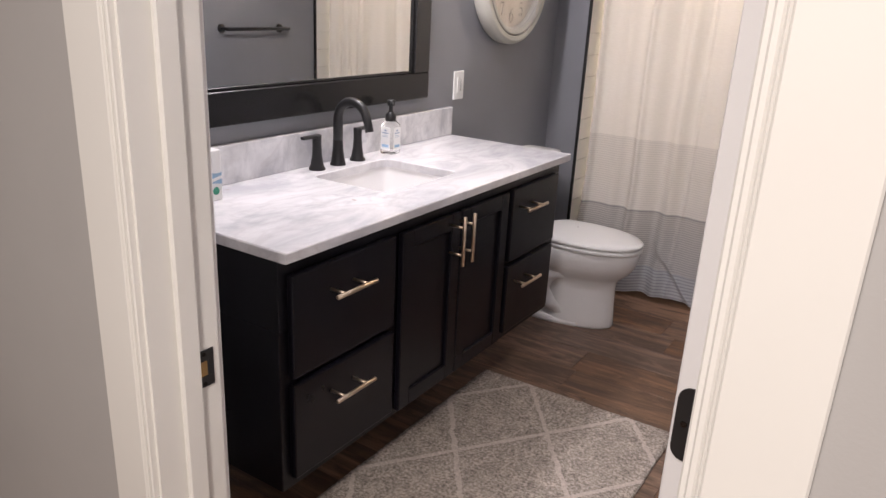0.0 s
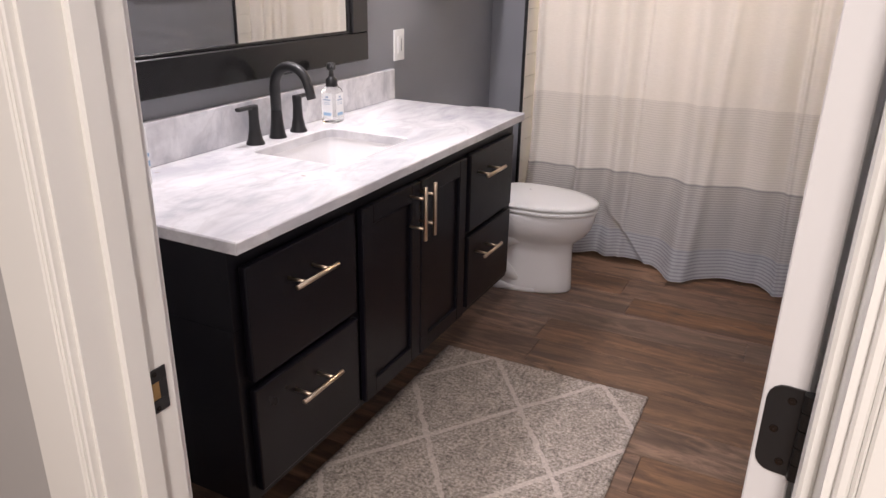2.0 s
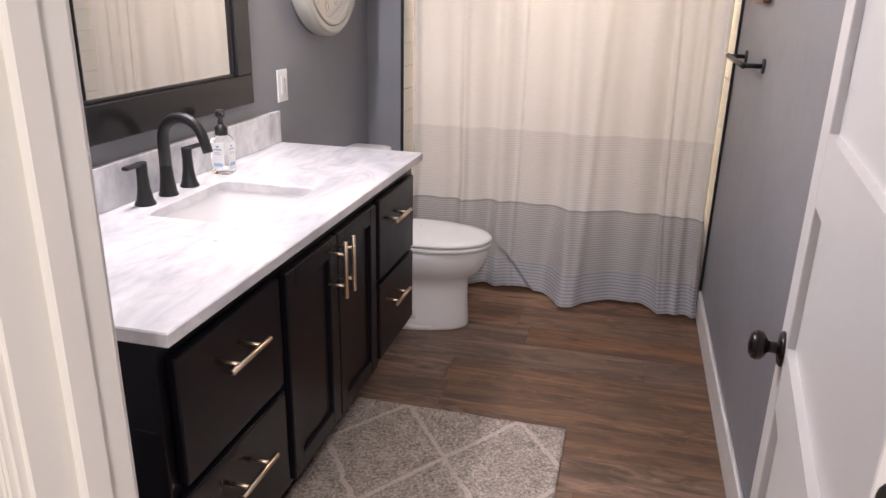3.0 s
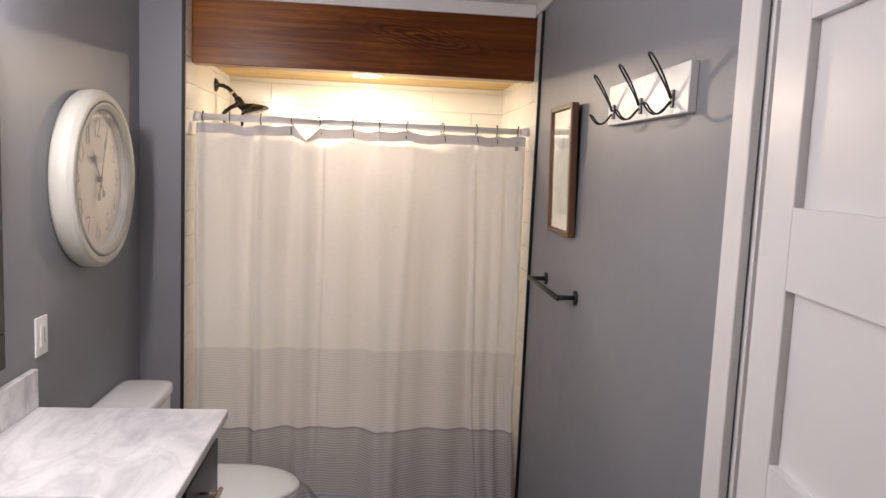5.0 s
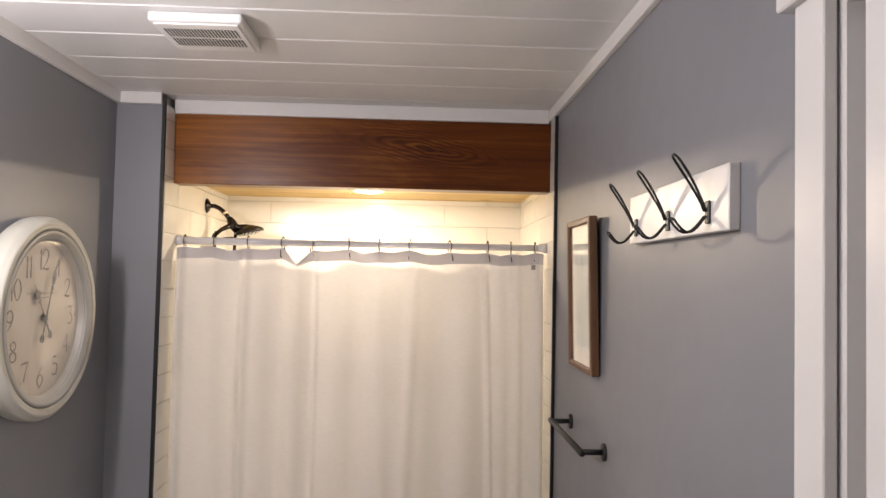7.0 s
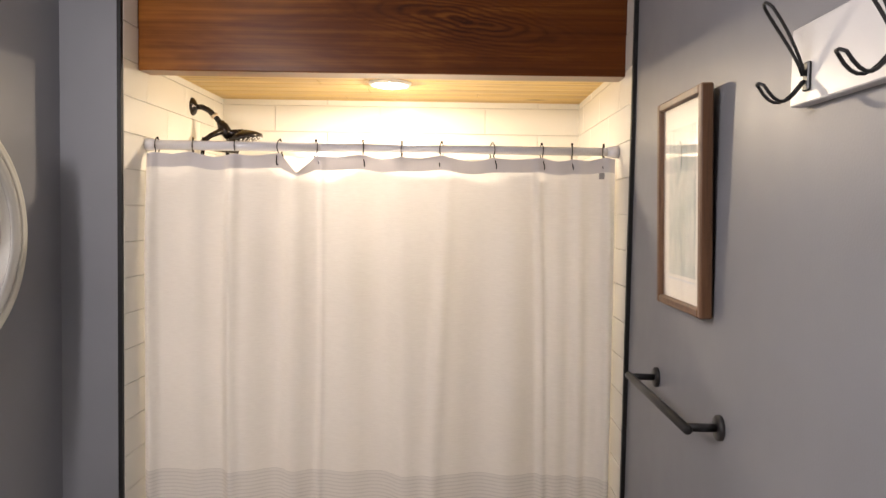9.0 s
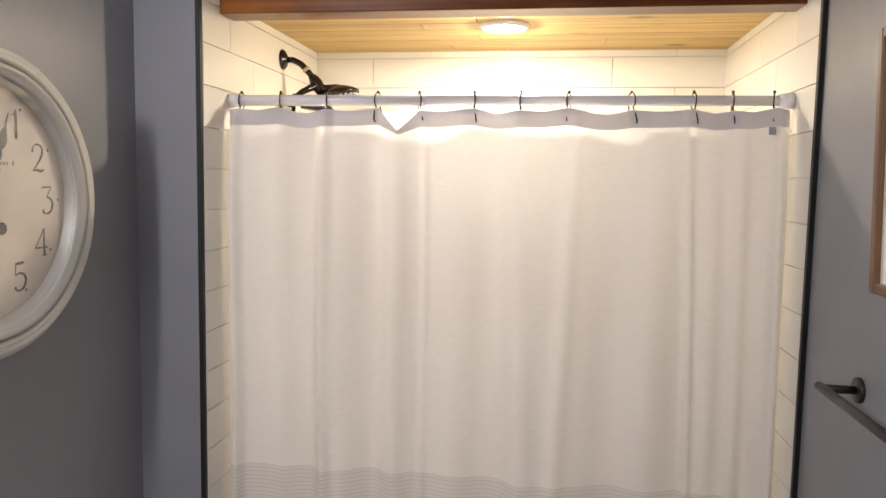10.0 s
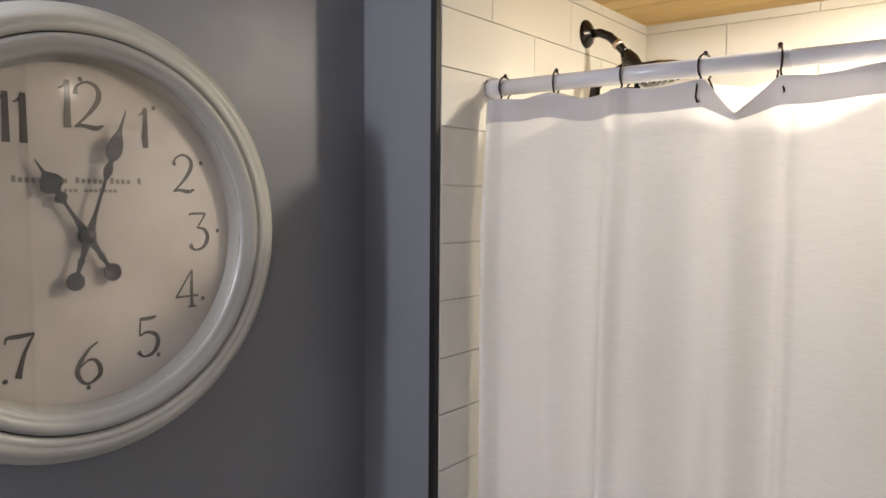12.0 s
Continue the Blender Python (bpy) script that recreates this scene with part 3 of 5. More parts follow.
for side in (-1, 1):
    base = pose(-LEAF_T if side < 0 else 0, KY, KZ, 0, 90 * side, 0)
    knob = part("door_knob", lathe(bmesh.new(), [(0.011, 0.008), (0.0105, 0.022), (0.013, 0.027), (0.021, 0.031), (0.0265, 0.037), (0.0275, 0.045), (0.025, 0.053), (0.017, 0.058), (0.001, 0.060)], base, 28), BRONZE, door, "dark bronze round knob", True, True)
    part("rose", lathe(bmesh.new(), [(0.033, 0.0), (0.033, 0.004), (0.029, 0.008), (0.013, 0.011), (0.010, 0.012)], base, 28), BRONZE, knob, "", True, True)
part("latch_plate", boxed(-LEAF_T / 2 - 0.012, -LEAF_T / 2 + 0.012, LEAF_W, LEAF_W + 0.0015, KZ - 0.028, KZ + 0.028, bevel=0.0005), MATTE_BLACK, door, "black latch plate", local=True)


def hinge(z):
    """A leaf on the door's hinge edge with rounded corners, and its barrel."""
    bm, r, h = bmesh.new(), 0.015, 0.045
    out = [(-0.002, -h), (-0.002, h)]
    for a in range(5):
        q = radians(90 + 22.5 * a)
        out.append((-0.032 + r + r * math.cos(q), h - r + r * math.sin(q)))
    for a in range(5):
        q = radians(180 + 22.5 * a)
        out.append((-0.032 + r + r * math.cos(q), -h + r + r * math.sin(q)))
    rings(bm, [[(x, 0.0, z + s) for x, s in out], [(x, -0.0022, z + s) for x, s in out]])
    hp = part("hinge", bm, MATTE_BLACK, door, "matte black hinge with rounded corners", local=True)
    for k in range(5):
        z0 = z - h + k * 0.018
        part("knuckle", tube(bmesh.new(), [(0.003, -0.004, z0 + 0.0006), (0.003, -0.004, z0 + 0.0174)], 0.006, 12), MATTE_BLACK, hp, local=True)
    for dx, s in ((-0.011, -0.032), (-0.021, 0.0), (-0.011, 0.032)):
        part("screw", lathe(bmesh.new(), [(0.004, 0.0022), (0.0035, 0.0032), (0.0004, 0.0034)], pose(dx, 0, z + s, 90, 0, 0), 10), BRONZE, hp, local=True)


for z in (0.19, 1.033, 1.84):
    hinge(z)

# ---- closet door in the east wall ----
bm = bmesh.new()
box(bm, XR + 0.004, XR + 0.10, CY0, CY0 + 0.018, 0, CZ)
box(bm, XR + 0.004, XR + 0.10, CY1 - 0.018, CY1, 0, CZ)
box(bm, XR + 0.004, XR + 0.10, CY0 + 0.018, CY1 - 0.018, CZ - 0.018, CZ)
structure("door_frame_2", bm, TRIM, "white painted closet door jamb", "door frame")
structure("trim_closet_south", boxed(XR - 0.019, XR, CY0 - 0.085, CY0 + 0.004, 0, 2.145, bevel=0.002), TRIM, "white flat closet casing", "trim")
structure("trim_closet_north", boxed(XR - 0.019, XR, CY1 - 0.004, CY1 + 0.070, 0, 2.145, bevel=0.002), TRIM, "white flat closet casing", "trim")
structure("trim_closet_lip", boxed(XR - 0.034, XR, CY0 - 0.105, CY1 + 0.096, 2.145, 2.167, bevel=0.003), TRIM, "white narrow head lip", "trim")
structure("trim_closet_head", boxed(XR - 0.021, XR, CY0 - 0.085, CY1 + 0.070, 2.167, 2.285, bevel=0.002), TRIM, "white flat head casing", "trim")
closet = thing("door_2", (XR + 0.06, CY0, 0.0), "white closed closet door with a dark knob", "door")
closet["kind"] = "structure"
part("slab", boxed(XR + 0.045, XR + 0.08, CY0 + 0.021, CY1 - 0.021, 0.012, CZ - 0.021, bevel=0.002), DOOR_PAINT, closet)
ck = part("door_knob", lathe(bmesh.new(), [(0.011, 0.008), (0.011, 0.024), (0.021, 0.031), (0.027, 0.042), (0.024, 0.053), (0.001, 0.060)], pose(XR + 0.045, CY1 - 0.085, 0.935, 0, -90, 0), 24), BRONZE, closet, "dark bronze round knob", True)
part("rose", lathe(bmesh.new(), [(0.033, 0.0), (0.033, 0.004), (0.013, 0.011)], pose(XR + 0.045, CY1 - 0.085, 0.935, 0, -90, 0), 24), BRONZE, ck, "", True)

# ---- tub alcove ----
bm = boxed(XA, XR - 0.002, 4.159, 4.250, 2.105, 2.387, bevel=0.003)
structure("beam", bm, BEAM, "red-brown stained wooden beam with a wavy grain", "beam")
structure("alcove_ceiling_backing", boxed(XA - 0.01, XR, 4.25, YB, 2.165, 2.20), DARK, "backing above the cedar boards", "ceiling")
bm = bmesh.new()
yy, k = 4.25, 0
while yy < YB:
    y1 = min(yy + 0.089, YB)
    cuts = [XA - 0.005] + sorted(random.uniform(XA + 0.2, XR - 0.2) for _ in range(1)) + [XR]
    for a, c in zip(cuts, cuts[1:]):
        box(bm, a + 0.0006, c - 0.0006, yy + 0.001, y1 - 0.001, 2.147, 2.165, 0.0025)
    yy = y1
structure("alcove_ceiling", bm, CEDAR, "honey-coloured knotty cedar boards over the tub", "ceiling")



def recessed_light(x, y, z, mat, label):
    lamp = thing("recessed_light", (x, y, z), label, "ceiling light")
    part("trim_ring", lathe(bmesh.new(), [(0.078, 0.029), (0.078, 0.024), (0.070, 0.018), (0.060, 0.016), (0.058, 0.029)], pose(x, y, z), 40), PLASTIC, lamp, "", True)
    part("lens", lathe(bmesh.new(), [(0.059, 0.022), (0.050, 0.016), (0.030, 0.012), (0.001, 0.010)], pose(x, y, z), 40), mat, lamp, "glowing lens", True)


recessed_light(LAMP_X, LAMP_Y, 2.118, LENS, "round lit recessed light in cedar boards")

# shower rod, rings and curtain
ROD_Y, ROD_Z = 4.221, 1.878
rod = thing("shower_rod", (-0.1, ROD_Y, ROD_Z - 0.016), "white tension shower rod with two tubes", "shower rod")
part("outer_tube", tube(bmesh.new(), [(XA + 0.03, ROD_Y, ROD_Z), (-0.30, ROD_Y, ROD_Z)], 0.0155, 20), ROD, rod, "", True)
part("inner_tube", tube(bmesh.new(), [(-0.30, ROD_Y, ROD_Z), (XR - 0.035, ROD_Y, ROD_Z)], 0.0135, 20), ROD, rod, "", True)
for x0, x1 in ((XA, XA + 0.035), (XR - 0.045, XR - 0.010)):
    part("end_cap", tube(bmesh.new(), [(x0, ROD_Y, ROD_Z), (x1, ROD_Y, ROD_Z)], [0.021, 0.017] if x0 < 0 else [0.017, 0.021], 20), ROD, rod, "", True)

RING_X = [-0.831, -0.715, -0.575, -0.433, -0.317, -0.165, -0.040, 0.088, 0.250, 0.408, 0.505, 0.606]


def wire(pts, r, segs=6):
    return tube(bmesh.new(), pts, r, segs)


def ring_points(flip):
    pts = []
    for a in range(-60, 215, 20):
        q = radians(a)
        pts.append((0.0, flip * 0.0215 * math.cos(q), 0.0215 * math.sin(q)))
    return [(0.004, flip * 0.020, -0.058), (0.004, flip * 0.027, -0.060), (0.003, flip * 0.030, -0.052), (0.0, flip * 0.022, -0.030)] + pts


first_ring = None
for k, x in enumerate(RING_X):
    if first_ring is None:
        first_ring = thing("curtain_ring", (x, ROD_Y, ROD_Z - 0.02), "dark metal double curtain hook on the rod", "curtain ring", "curtain rings on the rod")
        for nm, f in (("front_hook", -1), ("back_hook", 1)):
            part(nm, wire(ring_points(f), 0.0019), BRONZE, first_ring, "", True, True)
        for c in first_ring.children:
            c.location = (0, 0, 0.02)
        part("roller_ball", lathe(bmesh.new(), [(0.0005, -0.0045), (0.004, -0.002), (0.004, 0.002), (0.0005, 0.0045)], pose(0, 0, 0.0425), 8), BRONZE, first_ring, "", True, True)
    else:
        copy_thing(first_ring, pose(x, ROD_Y, ROD_Z - 0.02, 0, 0, (k * 37 % 50) - 25))


RIDGES = ((-0.835, 0.0, 0.014, 0.020), (-0.700, 0.010, 0.034, 0.010), (-0.580, 0.004, 0.020, 0.024), (-0.385, 0.008, 0.040, 0.032), (-0.297, 0.002, 0.011, 0.006),
          (-0.045, 0.020, 0.036, 0.014), (0.115, -0.035, 0.026, 0.014), (0.395, 0.035, 0.013, 0.017), (0.455, 0.015, 0.030, 0.016), (0.530, 0.008, 0.020, 0.018), (0.622, 0.0, 0.013, 0.018))


def fold(x, h):
    """How far the cloth stands out towards the room at x and height h."""
    t = 0.5 + 0.5 * math.tanh((1.8 - h) * 3)
    soft = 0.014 * math.sin(21.6 * x + 0.4 + 0.25 * h) + 0.008 * math.sin(37 * x + 1.9 + 0.5 * math.sin(1.3 * h))
    soft += 0.014 * math.sin(8.7 * x + 1.1 + 0.3 * h)
    crease = 1.25 * sum(a * math.exp(-((x - c - k * (1.85 - h) - 0.004 * math.sin(3.1 * h + 9 * c)) / w) ** 2) for c, k, w, a in RIDGES)
    hem = max(0.0, (0.62 - h) / 0.62)
    swell = 0.150 + 0.12 * math.exp(-((x - 0.02) / 0.12) ** 2) + 0.10 / (1 + math.exp(-(x - 0.40) / 0.02)) + 0.03 * math.exp(-((x - 0.45) / 0.05) ** 2)
    flare = hem ** 1.5 * (swell + 0.012 * math.sin(23 * x + 2.2))
    # a slanting fold near the hem, behind which the cloth falls back
    behind = -0.15 - 0.95 * h - x
    tuck = 0.042 / (1 + math.exp(-behind / 0.013)) * math.exp(-max(0.0, behind) / 0.16) * max(0.0, min(1.0, (0.34 - h) / 0.20))
    lip = 0.016 * math.exp(-((behind + 0.018) / 0.016) ** 2) * max(0.0, min(1.0, (0.30 - h) / 0.15))
    return t * soft + crease + flare - tuck + lip


def curtain():
    bm = bmesh.new()
    uv = bm.loops.layers.uv.new("UVMap")
    nx, nz, x0, x1, top = 360, 170, -0.852, 0.637, 1.854
    grid, vals = [], {}
    for j in range(nz + 1):
        s = j / nz
        row = []
        for i in range(nx + 1):
            u = i / nx
            h = top * (1 - s) + 0.025 * s
            x = x0 + (x1 - x0) * u
            x += 0.012 * (h < 0.5) * (0.5 - h) * math.sin(14 * x)
            # the heading sags between the rings, and folds over into a point in one place
            gap = min(abs(x - r) for r in RING_X)
            sag = 0.010 * min(1.0, gap / 0.06) * math.exp(-(top - h) / 0.07)
            tip = max(0.0, 1 - abs(x + 0.367) / 0.058)
            dip = 0.050 * tip * math.exp(-max(0.0, top - h) / 0.045)
            drop = 0.005 * math.sin(8.2 * x + 0.9) * max(0.0, 1 - h / 0.9)
            z = h - sag - dip - drop + 0.004 * math.sin(23 * x) * (1 - s) ** 6
            y = 4.198 - fold(x, h) * (0.35 + 0.65 * min(1, (top - h) / 0.25)) - 0.018 * tip * math.exp(-(top - h) / 0.06)
            v = bm.verts.new((x, y, max(z, 0.012)))
            vals[v] = (u * 1.8, h)
            row.append(v)
        grid.append(row)
    for a, b2 in zip(grid, grid[1:]):
        for i in range(nx):
            f = bm.faces.new((a[i], a[i + 1], b2[i + 1], b2[i]))
            for lp in f.loops:
                lp[uv].uv = vals[lp.vert]
    return bm


cloth = thing("shower_curtain", (-0.1, 4.16, 0.012), "white shower curtain with grey and blue stripes, drawn closed", "shower curtain")
part("cloth", curtain(), CURTAIN, cloth, "", True)
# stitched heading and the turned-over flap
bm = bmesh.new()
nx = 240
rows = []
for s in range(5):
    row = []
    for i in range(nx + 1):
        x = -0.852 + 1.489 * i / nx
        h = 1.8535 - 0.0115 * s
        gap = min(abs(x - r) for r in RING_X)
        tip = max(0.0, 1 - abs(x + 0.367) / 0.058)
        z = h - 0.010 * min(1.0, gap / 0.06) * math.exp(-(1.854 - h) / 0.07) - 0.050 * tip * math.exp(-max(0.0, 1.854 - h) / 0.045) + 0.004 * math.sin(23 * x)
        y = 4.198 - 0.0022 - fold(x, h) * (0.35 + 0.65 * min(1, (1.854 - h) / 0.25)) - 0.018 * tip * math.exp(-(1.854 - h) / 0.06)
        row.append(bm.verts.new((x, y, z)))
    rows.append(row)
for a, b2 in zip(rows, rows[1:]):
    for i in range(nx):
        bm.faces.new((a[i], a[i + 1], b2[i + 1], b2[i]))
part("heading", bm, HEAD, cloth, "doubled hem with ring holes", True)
bm = bmesh.new()
rows = []
for s2 in range(41):
    h = 1.856 - 1.815 * s2 / 40
    sags = [0.002 + 0.016 * min(1.0, min(abs(XA + 0.006 + 1.508 * i / 120 - r) for r in RING_X) / 0.075) ** 1.5 for i in range(121)]
    rows.append([bm.verts.new((XA + 0.006 + 1.508 * i / 120, 4.262 + 0.010 * math.sin(21 * i / 120) + 0.006 * math.sin(47 * i / 120 + 0.6 * h), h - sags[i] * (1 - s2 / 40))) for i in range(121)])
for a, b2 in zip(rows, rows[1:]):
    for i in range(120):
        bm.faces.new((a[i], a[i + 1], b2[i + 1], b2[i]))
part("liner", bm, LINER, cloth, "plain white waterproof liner", True)
part("tag", boxed(0.583, 0.600, 4.166, 4.168, 1.788, 1.808, bevel=0.0006), GREY_TAG, cloth, "small grey fabric tag")
# unseen bathtub inside the alcove, added behind the drawn curtain to bounce lamp light
tub = thing("bathtub", (-0.1, 4.64, 0.0), "unseen white enamelled bathtub behind the drawn curtain, added to bounce light", "bathtub")


def tub_loop(x0, x1, y0, y1, z, p, count=64):
    cx, cy, hx, hy = (x0 + x1) / 2, (y0 + y1) / 2, (x1 - x0) / 2, (y1 - y0) / 2
    pts = []
    for q in range(count):
        c, sn = math.cos(2 * math.pi * q / count), math.sin(2 * math.pi * q / count)
        r = (abs(c) ** p + abs(sn) ** p) ** (-1 / p)
        pts.append(Vector((cx + hx * r * c, cy + hy * r * sn, z)))
    return pts


TUB = (XA + 0.004, XR - 0.004, 4.290, YB - 0.016)
bm = bmesh.new()
rings(bm, [tub_loop(*TUB, 0.012, 60), tub_loop(*TUB, 0.395, 60), tub_loop(TUB[0] + 0.006, TUB[1] - 0.006, TUB[2] + 0.006, TUB[3] - 0.006, 0.402, 50),
           tub_loop(TUB[0] + 0.08, TUB[1] - 0.08, TUB[2] + 0.07, TUB[3] - 0.06, 0.402, 8), tub_loop(TUB[0] + 0.09, TUB[1] - 0.09, TUB[2] + 0.08, TUB[3] - 0.07, 0.39, 7),
           tub_loop(TUB[0] + 0.15, TUB[1] - 0.13, TUB[2] + 0.11, TUB[3] - 0.10, 0.14, 5), tub_loop(TUB[0] + 0.20, TUB[1] - 0.17, TUB[2] + 0.15, TUB[3] - 0.14, 0.095, 4)])
part("shell", bm, CERAMIC, tub, "", True)
# shower arm and heads
shower = thing("shower_set", (XA, 4.63, 1.86), "dark bronze shower arm with a twin shower head", "shower head")
part("flange", lathe(bmesh.new(), [(0.034, 0.0), (0.034, 0.005), (0.027, 0.012), (0.013, 0.018), (0.011, 0.020)], pose(XA, 4.63, 2.06, 0, 90, 0), 28), BRONZE, shower, "", True)
arm = [(XA + 0.01, 4.63, 2.06), (XA + 0.04, 4.63, 2.058), (XA + 0.065, 4.63, 2.046), (XA + 0.088, 4.63, 2.024), (XA + 0.108, 4.63, 2.0)]
part("arm", tube(bmesh.new(), arm, 0.0105, 14), BRONZE, shower, "", True)
part("collar", tube(bmesh.new(), [(XA + 0.083, 4.63, 2.030), (XA + 0.090, 4.63, 2.021)], 0.0130, 14), NICKEL, shower, "", True)
part("diverter", tube(bmesh.new(), [(XA + 0.106, 4.63, 2.004), (XA + 0.118, 4.63, 1.985), (XA + 0.132, 4.63, 1.962), (XA + 0.140, 4.63, 1.945)], [0.014, 0.021, 0.021, 0.014], 16), BRONZE, shower, "", True)
part("bracket", tube(bmesh.new(), [(XA + 0.122, 4.62, 1.972), (XA + 0.080, 4.60, 1.948), (XA + 0.052, 4.58, 1.918), (XA + 0.048, 4.58, 1.895)], [0.013, 0.010, 0.010, 0.009], 12), BRONZE, shower, "", True)
head_m = Matrix.Translation((XA + 0.202, 4.63, 1.944)) @ pose(0, 0, 0, 0, -13, 0)
hd = part("spray_head", lathe(bmesh.new(), [(0.012, 0.030), (0.026, 0.025), (0.052, 0.014), (0.066, 0.004), (0.067, -0.003), (0.064, -0.009), (0.001, -0.011)], head_m, 36), BRONZE, shower, "", True)
for ring_r, cnt in ((0.02, 8), (0.04, 14), (0.058, 20)):
    bm = bmesh.new()
    for q in range(cnt):
        a = 2 * math.pi * q / cnt
        lathe(bm, [(0.0035, -0.009), (0.0025, -0.0125), (0.0004, -0.0128)], head_m @ pose(ring_r * math.cos(a), ring_r * math.sin(a), 0), 8)
    part("nozzle_ring", bm, PLASTIC, hd, "pale rubber nozzles", True)
part("neck", tube(bmesh.new(), [(XA + 0.122, 4.63, 1.970), (XA + 0.150, 4.63, 1.962), (XA + 0.196, 4.63, 1.966)], [0.016, 0.014, 0.012], 14), BRONZE, shower, "", True)
low_m = Matrix.Translation((XA + 0.132, 4.60, 1.896)) @ pose(0, 0, 0, 0, 5, 0)
part("hand_shower", lathe(bmesh.new(), [(0.010, 0.020), (0.045, 0.012), (0.056, 0.002), (0.052, -0.008), (0.001, -0.010)], low_m, 32), BRONZE, shower, "", True)
part("hose", tube(bmesh.new(), [(XA + 0.062, 4.58, 1.94), (XA + 0.056, 4.58, 1.86), (XA + 0.06, 4.60, 1.5), (XA + 0.09, 4.64, 1.1), (XA + 0.12, 4.66, 1.4), (XA + 0.13, 4.64, 1.8), (XA + 0.138, 4.63, 1.945)], 0.007, 10), BRONZE, shower, "", True)

# ---- vanity ----
VX, VF, VY0, VY1, VZ0, VTOP = XL, -0.517, 1.503, 3.030, 0.272, 0.93
vanity = thing("vanity_cabinet", (XL, 2.266, VZ0), "black wall-hung bathroom vanity cabinet with bar handles", "vanity")
bm = bmesh.new()
box(bm, VX + 0.001, VF, VY0, VY1, VZ0, 0.72, 0.002)
ZT = VTOP - 0.0285
box(bm, VF - 0.02, VF, VY0, VY1, 0.72, ZT)
box(bm, VX + 0.001, VX + 0.02, VY0, VY1, 0.72, ZT)
box(bm, VX + 0.02, VF - 0.02, VY0, VY0 + 0.018, 0.72, ZT)
box(bm, VX + 0.02, VF - 0.02, VY1 - 0.018, VY1, 0.72, ZT)
part("body", bm, BLACK, vanity)
FT = 0.020


def front(y0, y1, z0, z1, shaker):
    """A drawer front, or a framed door with a sunk panel."""
    if not shaker:
        bm = boxed(VF, VF + FT, y0, y1, z0, z1, bevel=0.004, segs=2)
        return part("drawer_front", bm, BLACK, vanity)
    w = 0.052
    bm = bmesh.new()
    box(bm, VF, VF + FT, y0, y0 + w, z0, z1, 0.003)
    box(bm, VF, VF + FT, y1 - w, y1, z0, z1, 0.003)
    box(bm, VF, VF + FT - 0.0006, y0 + w - 0.002, y1 - w + 0.002, z0, z0 + w, 0.002)
    box(bm, VF, VF + FT - 0.0006, y0 + w - 0.002, y1 - w + 0.002, z1 - w, z1, 0.002)
    d = part("cabinet_door", bm, BLACK, vanity)
    part("panel", boxed(VF, VF + 0.009, y0 + w - 0.004, y1 - w + 0.004, z0 + w - 0.004, z1 - w + 0.004), BLACK, d)
    return d


def handle(owner, y, z, upright, length):
    """A round bar on two posts."""
    xb, h = VF + FT + 0.050, length / 2
    d = Vector((0, 0, h)) if upright else Vector((0, h, 0))
    c = Vector((xb, y, z))
    hd = part("handle", tube(bmesh.new(), [c - d, c - d * 0.985, c + d * 0.985, c + d], [0.005, 0.006, 0.006, 0.005], 14), NICKEL, owner, "brushed champagne bar handle", True)
    for s in (-0.56, 0.56):
        p = c + d * s
        part("post", tube(bmesh.new(), [(VF + FT, p.y, p.z), (xb, p.y, p.z)], 0.0042, 10), NICKEL, hd, "", True)


DY = ((1.530, 1.932), (2.618, 2.992))
DZ = ((0.590, 0.858), (0.305, 0.570))
for (y0, y1), yc in zip(DY, (1.707, 2.721)):
    for z0, z1 in DZ:
        handle(front(y0, y1, z0, z1, False), yc, z0 + 0.197, False, 0.155)
d_l = front(1.966, 2.272, 0.290, 0.856, True)
d_r = front(2.278, 2.588, 0.290, 0.856, True)
handle(d_l, 2.209, 0.782, True, 0.158)
handle(d_r, 2.266, 0.782, True, 0.158)

# ---- worktop with a sunk basin ----
CX0, CX1, CYA, CYB2, CT = XL + 0.001, -0.477, 1.490, 3.040, 0.028
SX, SY, SA, SB = -0.780, 2.256, 0.152, 0.192     # basin centre and half sizes


def outline(a, b2, p, angles):
    out = []
    for q in angles:
        c, s = math.cos(q), math.sin(q)
        k = (abs(c / a) ** p + abs(s / b2) ** p) ** (-1 / p)
        out.append((k * c, k * s))
    return out


corner = [math.atan2(yy - SY, xx - SX) for xx in (CX0, CX1) for yy in (CYA, CYB2)]
ANG = sorted([-math.pi + 2 * math.pi * k / 88 + 0.01 for k in range(88)] + corner)


def to_edge(q):
    c, s = math.cos(q), math.sin(q)
    ks = []
    if abs(c) > 1e-9:
        ks.append(((CX1 if c > 0 else CX0) - SX) / c)
    if abs(s) > 1e-9:
        ks.append(((CYB2 if s > 0 else CYA) - SY) / s)
    k = min(ks)
    return SX + k * c, SY + k * s


inner = [(SX + a, SY + b2) for a, b2 in outline(SA, SB, 14, ANG)]
outer = [to_edge(q) for q in ANG]
bm = bmesh.new()


def inset(p, d):
    return (p[0] + (d if p[0] - SX < 0 and p[0] < CX0 + 0.001 else 0) - (d if p[0] > CX1 - 0.001 else 0),
            p[1] + (d if p[1] < CYA + 0.001 else 0) - (d if p[1] > CYB2 - 0.001 else 0))


def lp(pts, z):
    return [(p[0], p[1], z) for p in pts]


